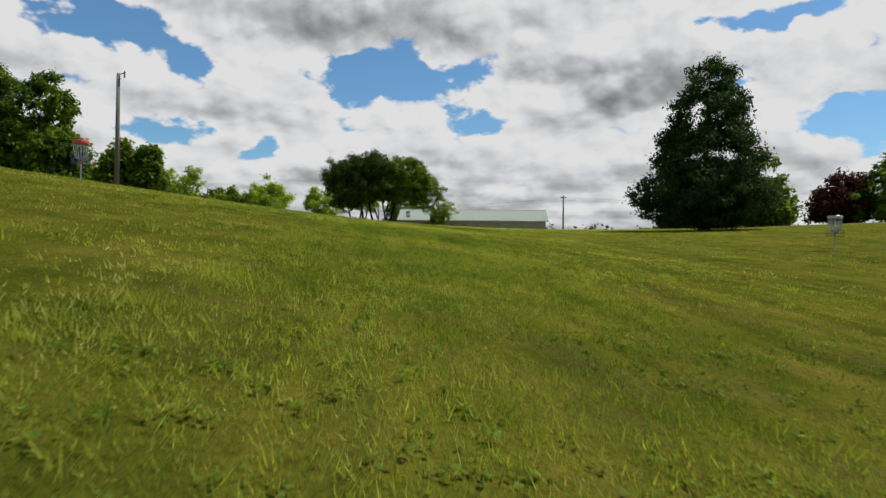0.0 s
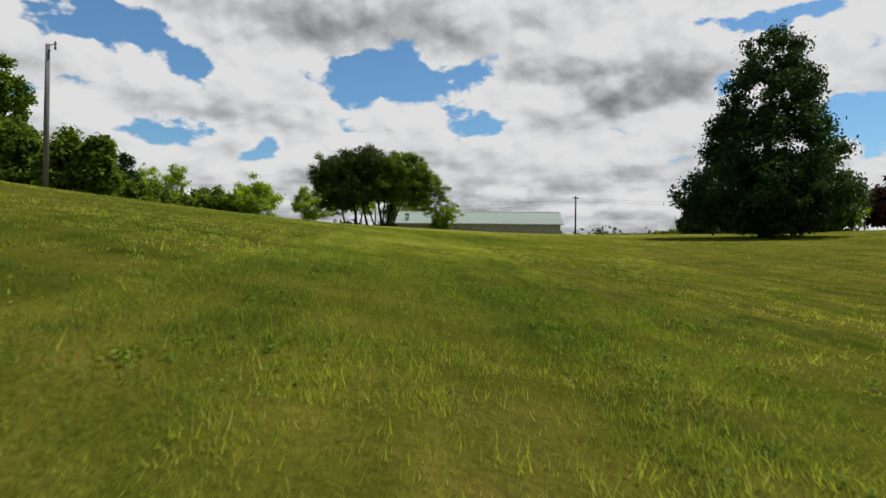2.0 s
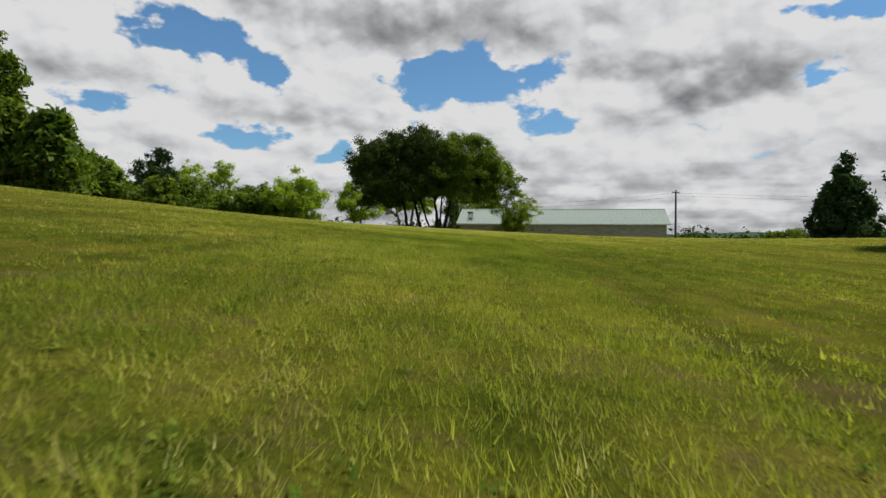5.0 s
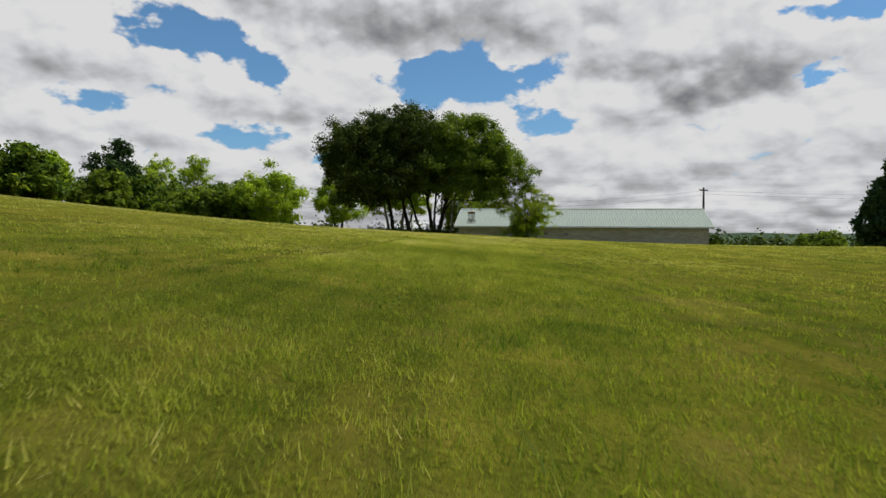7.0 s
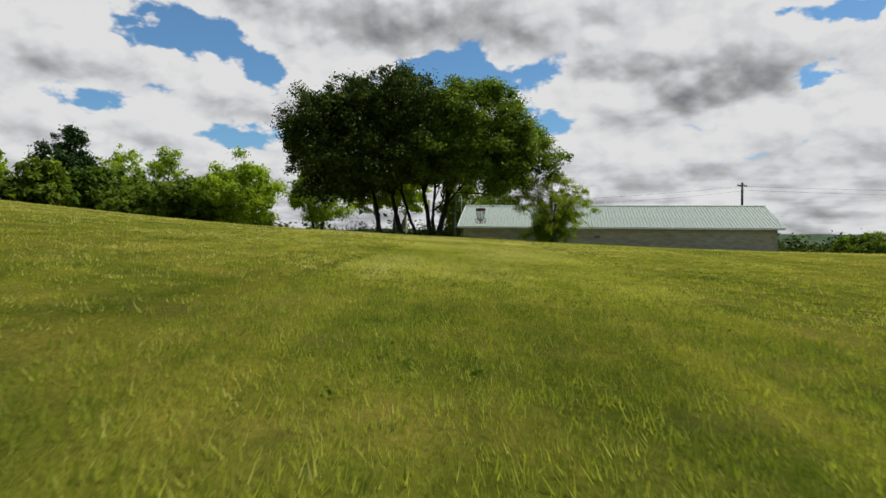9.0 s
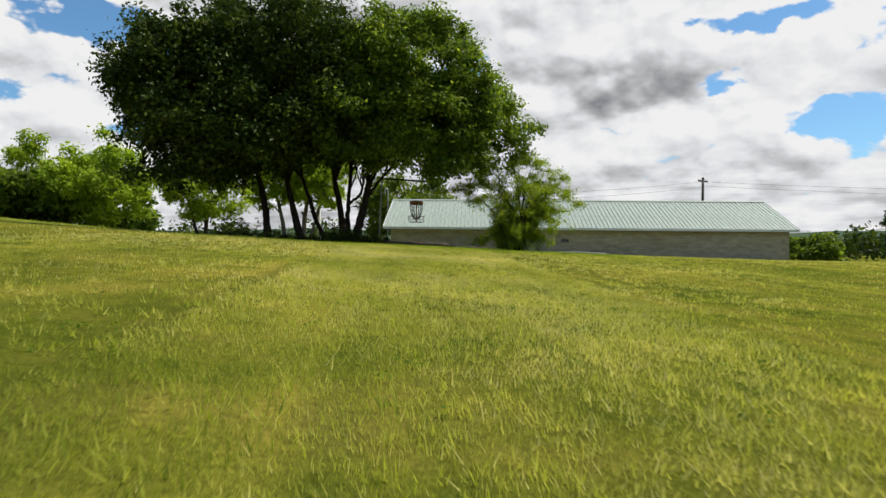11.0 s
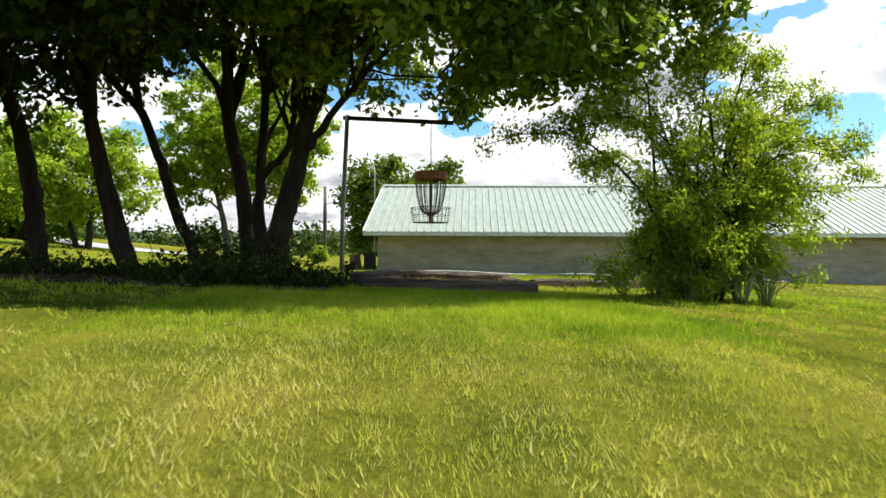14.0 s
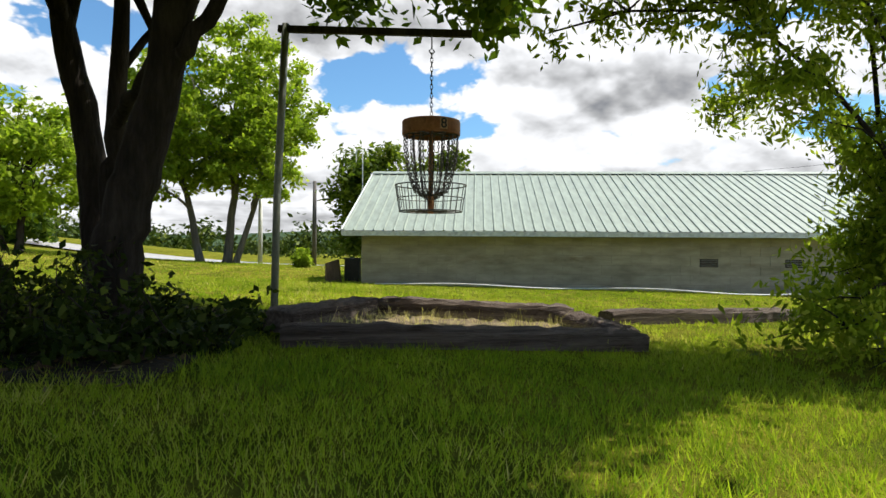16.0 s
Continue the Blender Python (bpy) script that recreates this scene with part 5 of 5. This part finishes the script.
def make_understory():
    """Low shrubs round the maple trunks, leaf colour darkened for shade, and strap-leaved plants by the bush."""
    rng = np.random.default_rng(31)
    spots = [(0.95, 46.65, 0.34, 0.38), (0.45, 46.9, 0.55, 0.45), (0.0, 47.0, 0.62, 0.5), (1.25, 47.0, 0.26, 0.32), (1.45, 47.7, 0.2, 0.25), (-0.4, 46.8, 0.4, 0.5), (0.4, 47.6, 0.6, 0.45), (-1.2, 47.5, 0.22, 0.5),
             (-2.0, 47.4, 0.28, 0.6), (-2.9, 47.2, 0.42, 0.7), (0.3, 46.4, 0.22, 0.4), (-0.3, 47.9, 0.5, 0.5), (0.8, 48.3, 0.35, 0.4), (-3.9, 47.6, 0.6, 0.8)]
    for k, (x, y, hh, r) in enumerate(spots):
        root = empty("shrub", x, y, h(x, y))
        tagged(root, "low tangled shrub with shade-darkened leaves round the maple trunks", "shrub", "shrubs under the maples")
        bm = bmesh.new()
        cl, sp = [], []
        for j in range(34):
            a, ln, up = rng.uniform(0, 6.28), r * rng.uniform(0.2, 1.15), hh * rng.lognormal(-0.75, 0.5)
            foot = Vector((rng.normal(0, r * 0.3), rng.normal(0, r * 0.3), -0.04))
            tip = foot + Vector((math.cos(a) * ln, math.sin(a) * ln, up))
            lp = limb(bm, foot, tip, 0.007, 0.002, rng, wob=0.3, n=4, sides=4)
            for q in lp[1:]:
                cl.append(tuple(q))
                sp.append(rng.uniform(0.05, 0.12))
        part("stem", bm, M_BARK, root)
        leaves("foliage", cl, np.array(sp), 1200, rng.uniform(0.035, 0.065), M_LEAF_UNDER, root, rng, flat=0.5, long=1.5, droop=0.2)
    for k, (x, y) in enumerate([(6.15, 46.75), (5.85, 47.15), (6.75, 46.6), (7.2, 46.8)]):
        root = empty("strap_leaf_plant", x, y, h(x, y))
        tagged(root, "clump of long pale green strap leaves", "plant", "strap-leaved plants by the bush")
        for j in range(38):
            a, ln, out = rng.uniform(0, 6.28), rng.uniform(0.25, 0.58), rng.uniform(0.12, 0.5)
            d, s = Vector((math.cos(a), math.sin(a), 0)), Vector((-math.sin(a), math.cos(a), 0))
            b0 = d * rng.uniform(0, 0.1)
            pts = [b0 + Vector((0, 0, -0.03)), b0 + d * out * 0.25 + Vector((0, 0, ln * 0.55)), b0 + d * out * 0.65 + Vector((0, 0, ln * 0.85)), b0 + d * out * 1.2 + Vector((0, 0, ln * 0.75))]
            ws = [0.006, 0.009, 0.008, 0.001]
            bm = bmesh.new()
            vs = [[bm.verts.new(p + s * w + Vector((0, 0, 0.004))), bm.verts.new(p), bm.verts.new(p - s * w + Vector((0, 0, 0.004)))] for p, w in zip(pts, ws)]
            for q, t in zip(vs, vs[1:]):
                for i in (0, 1):
                    bm.faces.new((q[i], q[i + 1], t[i + 1], t[i]))
            lf = part("leaf", bm, M_LEAF_STRAP, root)


M_LEAF_STRAP = surface("strap_leaf", (0.12, 0.18, 0.06), (0.24, 0.30, 0.12), 6, 0.5, fine=5, relief=0.1, depth=0.002)
make_understory()


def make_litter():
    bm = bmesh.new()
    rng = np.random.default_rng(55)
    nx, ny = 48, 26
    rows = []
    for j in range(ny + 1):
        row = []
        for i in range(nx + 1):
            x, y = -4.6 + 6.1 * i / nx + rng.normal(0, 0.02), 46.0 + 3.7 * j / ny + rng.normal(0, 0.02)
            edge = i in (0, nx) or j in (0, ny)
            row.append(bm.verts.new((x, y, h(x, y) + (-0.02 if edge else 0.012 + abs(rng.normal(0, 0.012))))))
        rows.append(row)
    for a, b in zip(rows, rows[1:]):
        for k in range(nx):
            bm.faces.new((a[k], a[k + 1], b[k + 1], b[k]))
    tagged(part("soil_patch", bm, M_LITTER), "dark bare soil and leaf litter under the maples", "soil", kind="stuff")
    n = 2600
    x, y = rng.uniform(-4.2, 1.4, n), rng.uniform(45.9, 49.4, n)
    pts = np.stack([x, y, height(x, y) + 0.03], 1)
    ob = leaves("fallen_leaves", pts, 0.03, n, 0.05, M_DEADLEAF, None, rng, flat=0.85, squash=0.4)
    tagged(ob, "brown fallen leaves scattered on the soil", "leaves", kind="stuff")


make_litter()


# ---- distance ----
def make_hills():
    rng = np.random.default_rng(5)
    for r, z0, amp, name, lab in ((620, 13, 6, "backdrop", "far wooded ridge on the horizon"), (950, 27, 11, "backdrop", "blue-green wooded hills far off")):
        n = 420
        bm = bmesh.new()
        prev = None
        for k in range(n + 1):
            a = -math.pi + 2 * math.pi * k / n
            bump_h = sum(math.sin(a * f + p) / (1 + 0.25 * i) for i, (f, p) in enumerate(((2, 0.4), (5, 2.0), (11, 1.0), (23, 4.0)))) * amp * 0.28
            rough = rng.normal(0, amp * 0.035)
            x, y = r * math.sin(a), 25 + r * math.cos(a)
            xo, yo = (r + 260) * math.sin(a), 25 + (r + 260) * math.cos(a)
            row = [bm.verts.new((x, y, -12)), bm.verts.new((x, y, z0 * 0.55 + (bump_h + rough) * 0.5)), bm.verts.new((x * 1.06, (y - 25) * 1.06 + 25, z0 + bump_h + rough)), bm.verts.new((xo, yo, -14))]
            if prev:
                for i in range(3):
                    bm.faces.new((prev[i], row[i], row[i + 1], prev[i + 1]))
            prev = row
        tagged(part(name, bm, M_HILL), lab, "hills", kind="structure")


make_hills()


def far_trees():
    """Rows of small trees across the fields beyond the road, one mass."""
    rng = np.random.default_rng(8)
    cs, sp = [], []
    for k in range(520):
        a = rng.uniform(-1.0, 1.0)
        d = rng.choice([170, 230, 300, 380]) + rng.normal(0, 12)
        x, y = d * math.sin(a), 40 + d * math.cos(a)
        r = rng.uniform(2.2, 4.2)
        for j in range(3):
            cs.append((x + rng.normal(0, 1.5), y + rng.normal(0, 1.5), h(x, y) + r * rng.uniform(0.5, 1.4)))
            sp.append(r * 0.8)
    ob = leaves("far_trees", cs, np.array(sp), 42000, 0.9, M_LEAF_DARKENED, None, rng, flat=0.4)
    tagged(ob, "distant rows of green trees beyond the road", "trees", kind="stuff")


far_trees()


# ---- grass ----
def drift(x, y, cell, seed):
    """Smooth random field, 0 to 1, with features about one cell wide."""
    g = np.random.default_rng(seed).random((64, 64))
    u, v = x / cell, y / cell
    iu, iv = np.floor(u).astype(int), np.floor(v).astype(int)
    fu, fv = u - iu, v - iv
    fu, fv = fu * fu * (3 - 2 * fu), fv * fv * (3 - 2 * fv)
    q = lambda i, j: g[i % 64, j % 64]
    return (q(iu, iv) * (1 - fu) + q(iu + 1, iv) * fu) * (1 - fv) + (q(iu, iv + 1) * (1 - fu) + q(iu + 1, iv + 1) * fu) * fv


PATCHES = [(1.8, -28.5, 2.6, 2.6, -0.20), (5.0, 6.5, 2.6, 3.0, -0.22), (-2.2, -29.0, 1.6, 3.0, 0.10), (-1.6, -14.5, 1.6, 3.0, 0.08), (1.2, 17.0, 1.6, 2.0, -0.10), (-0.2, -9.5, 2.2, 3.5, 0.16), (3.0, -9.5, 1.6, 3.0, -0.12), (1.5, 31.0, 4.5, 3.0, -0.06), (1.8, 39.0, 5.0, 4.5, 0.10), (1.0, -19.5, 3.0, 2.6, -0.13), (4.5, 10.5, 4.5, 5.0, -0.14), (0.3, 10.5, 4.0, 4.0, -0.07)]


def grass(name, label, n, xr, yr, hgt, width, seed, keep=None, lean=0.48, straw=0.0, tuft=9, loose=0.04, band=False, mt=None, dry=1.0, sprawl=0.35):
    """n blades in tufts; a tuft's blades bend much the same way; tufts differ in height and tone, and drift in lanes and patches over the field: lush, thin and dead."""
    rng = np.random.default_rng(seed)
    m = n // tuft
    cx, cy = rng.uniform(*xr, m), rng.uniform(*yr, m)
    if band:
        cx = np.where(rng.random(m) < 0.5, 1, -1) * cx + 0.5 + 0.045 * cy
    if keep is not None:
        k = keep(cx, cy, rng)
        cx, cy = cx[k], cy[k]
    bare = (drift(cx + 11, cy + 5, 0.6, 28) > 0.70) & (cy < -9) & (rng.random(len(cx)) < 0.75) & (straw < 0.3)
    cx, cy = cx[~bare], cy[~bare]
    m = len(cx)
    broad, small = drift(cx, cy, 2.6, 21), drift(cx, cy, 0.45, 22)
    lane = 0.6 * drift(cx * 6, cy * 0.4, 1.6, 23) + 0.4 * drift(cx * 2 + 7, cy * 0.25, 1.6, 26)
    lush = drift(cx + 90, cy + 40, 0.8, 24)
    th = hgt * (0.7 + 0.5 * broad) * rng.lognormal(0, 0.28, m) * np.where(lush > 0.8, 1.25, 1.0)
    tt = rng.normal(0.375, 0.095, m) + 0.30 * (broad - 0.5) + 0.28 * (lane - 0.5) + straw + 0.38 * np.clip((cy - 4) / 30, 0, 1)
    for px, py, wx, wy, a in PATCHES:
        tt = tt + a * np.exp(-((cx - px) / wx) ** 2 - ((cy - py) / wy) ** 2)
    dead = dry * np.clip((small + 0.6 * broad - 0.86) * 2.4, 0, 1) * rng.uniform(0.3, 1.0, m)
    tt = tt + dead * 0.20
    tt = np.where(lush > 0.80, tt - 0.13, tt)
    way = rng.uniform(0, 2 * np.pi, m)
    bend = lean * rng.uniform(0.1, 1.1, m)
    i = np.repeat(np.arange(m), tuft)
    n = len(i)
    x, y = cx[i] + rng.normal(0, loose, n), cy[i] + rng.normal(0, loose, n)
    hh = th[i] * rng.uniform(0.35, 1.15, n) * (1 - 0.4 * dead[i])
    a = rng.uniform(0, 2 * np.pi, n)
    wdt = width * rng.uniform(0.6, 1.4, n)
    z = height(x, y) - 0.012
    lx = hh * (bend[i] * np.cos(way[i]) + sprawl * rng.normal(0, 1, n))
    ly = hh * (bend[i] * np.sin(way[i]) + sprawl * rng.normal(0, 1, n))
    v0 = np.stack([x - np.cos(a) * wdt / 2, y - np.sin(a) * wdt / 2, z], 1)
    v1 = np.stack([x + np.cos(a) * wdt / 2, y + np.sin(a) * wdt / 2, z], 1)
    v2 = np.stack([x + lx, y + ly, z + hh], 1)
    verts = np.stack([v0, v1, v2], 1).reshape(-1, 3)
    faces = np.arange(3 * n).reshape(-1, 3)
    tone = np.clip(tt[i] + rng.normal(0, 0.09, n) + np.where(rng.random(n) < 0.012, 0.30, 0), 0, 1)
    ob = from_arrays(name, verts, faces, mt or M_GRASS, tone=np.repeat(tone, 3))
    tagged(ob, label, "grass", kind="stuff")


def weeds():
    """Low broad-leaved weeds and clover in loose patches along the mown strip."""
    rng = np.random.default_rng(66)
    n = 5200
    y = np.where(rng.random(n) < 0.7, rng.uniform(-31.0, -10.0, n), rng.uniform(-10.0, 40.0, n))
    x = 0.5 + 0.045 * y + rng.normal(0, 1.7, n)
    k = drift(x + 31, y + 17, 0.9, 27) > 0.56
    x, y = x[k], y[k]
    pts = np.stack([x, y, height(x, y) + 0.024], 1)
    ob = leaves("weeds", pts, 0.055, len(x) * 9, 0.021, M_WEED, None, rng, flat=0.7, squash=0.4, long=1.25)
    tagged(ob, "low dark green clover and broad-leaved weeds in the grass", "weeds", kind="stuff")


def lawn(x, y, rng):
    bed = (x > 1.7) & (x < 4.25) & (y > 47.3) & (y < 49.2)
    litter = (x < 1.6 - 0.15 * (y - 46) + rng.normal(0, 0.12, len(x))) & (y > 46.15 + rng.normal(0, 0.18, len(x))) & (y < 49.5 + rng.normal(0, 0.15, len(x))) & (x > -4.5)
    return ~(bed | litter)


def meadow_edge(x, y, rng):
    return lawn(x, y, rng) & (y < 42.6 + rng.normal(0, 0.5, len(x)))


def lawn_edge(x, y, rng):
    return lawn(x, y, rng) & (y > 42.6 + rng.normal(0, 0.5, len(x)))


MEADOW = "short mown meadow grass, green with straw blades"
LAWN = "thick bright green lawn grass round the trees"
grass("meadow_grass", MEADOW, 780000, (0.0, 1.9), (-31.5, 44.0), 0.053, 0.0063, 1, meadow_edge, band=True)
grass("meadow_grass", MEADOW, 270000, (1.8, 7.0), (-31.5, 44.0), 0.052, 0.0128, 2, meadow_edge, band=True)
grass("meadow_grass", MEADOW, 190000, (6.8, 28.0), (-31, 60), 0.052, 0.024, 3, lawn, band=True, loose=0.12)
grass("lush_tufts", "taller dark green tufts standing in the mown grass", 30000, (0.0, 4.5), (-31.5, 42.0), 0.075, 0.0075, 9, meadow_edge, band=True, tuft=20, loose=0.04, straw=-0.14, lean=0.5)
grass("dry_thatch", "cut straw lying flat in the mown grass", 14000, (0.0, 3.0), (-31.5, 42.0), 0.016, 0.005, 10, meadow_edge, band=True, tuft=5, loose=0.06, straw=0.4, lean=1.5, sprawl=3.0)
weeds()
grass("lawn_grass", LAWN, 190000, (0.0, 2.3), (41.5, 47.9), 0.052, 0.0058, 5, lawn_edge, band=True, mt=M_LAWN, dry=0.2, straw=-0.16)
grass("lawn_grass", LAWN, 95000, (2.2, 7.0), (41.5, 58.0), 0.052, 0.013, 6, lawn_edge, band=True, mt=M_LAWN, dry=0.2, straw=-0.16)
grass("lawn_grass", LAWN, 60000, (0.0, 2.3), (47.7, 60.0), 0.048, 0.014, 7, lawn_edge, band=True, mt=M_LAWN, dry=0.35, straw=-0.06)
grass("lawn_grass", LAWN, 80000, (-16, 3), (49.0, 82.0), 0.055, 0.034, 8, lawn_edge, mt=M_LAWN, dry=0.35, loose=0.1, straw=-0.06)
grass("dry_stalks", "dry straw-coloured stalks on the raised bed", 5000, (1.95, 4.1), (47.5, 49.0), 0.12, 0.008, 4, None, 0.7, 0.42)
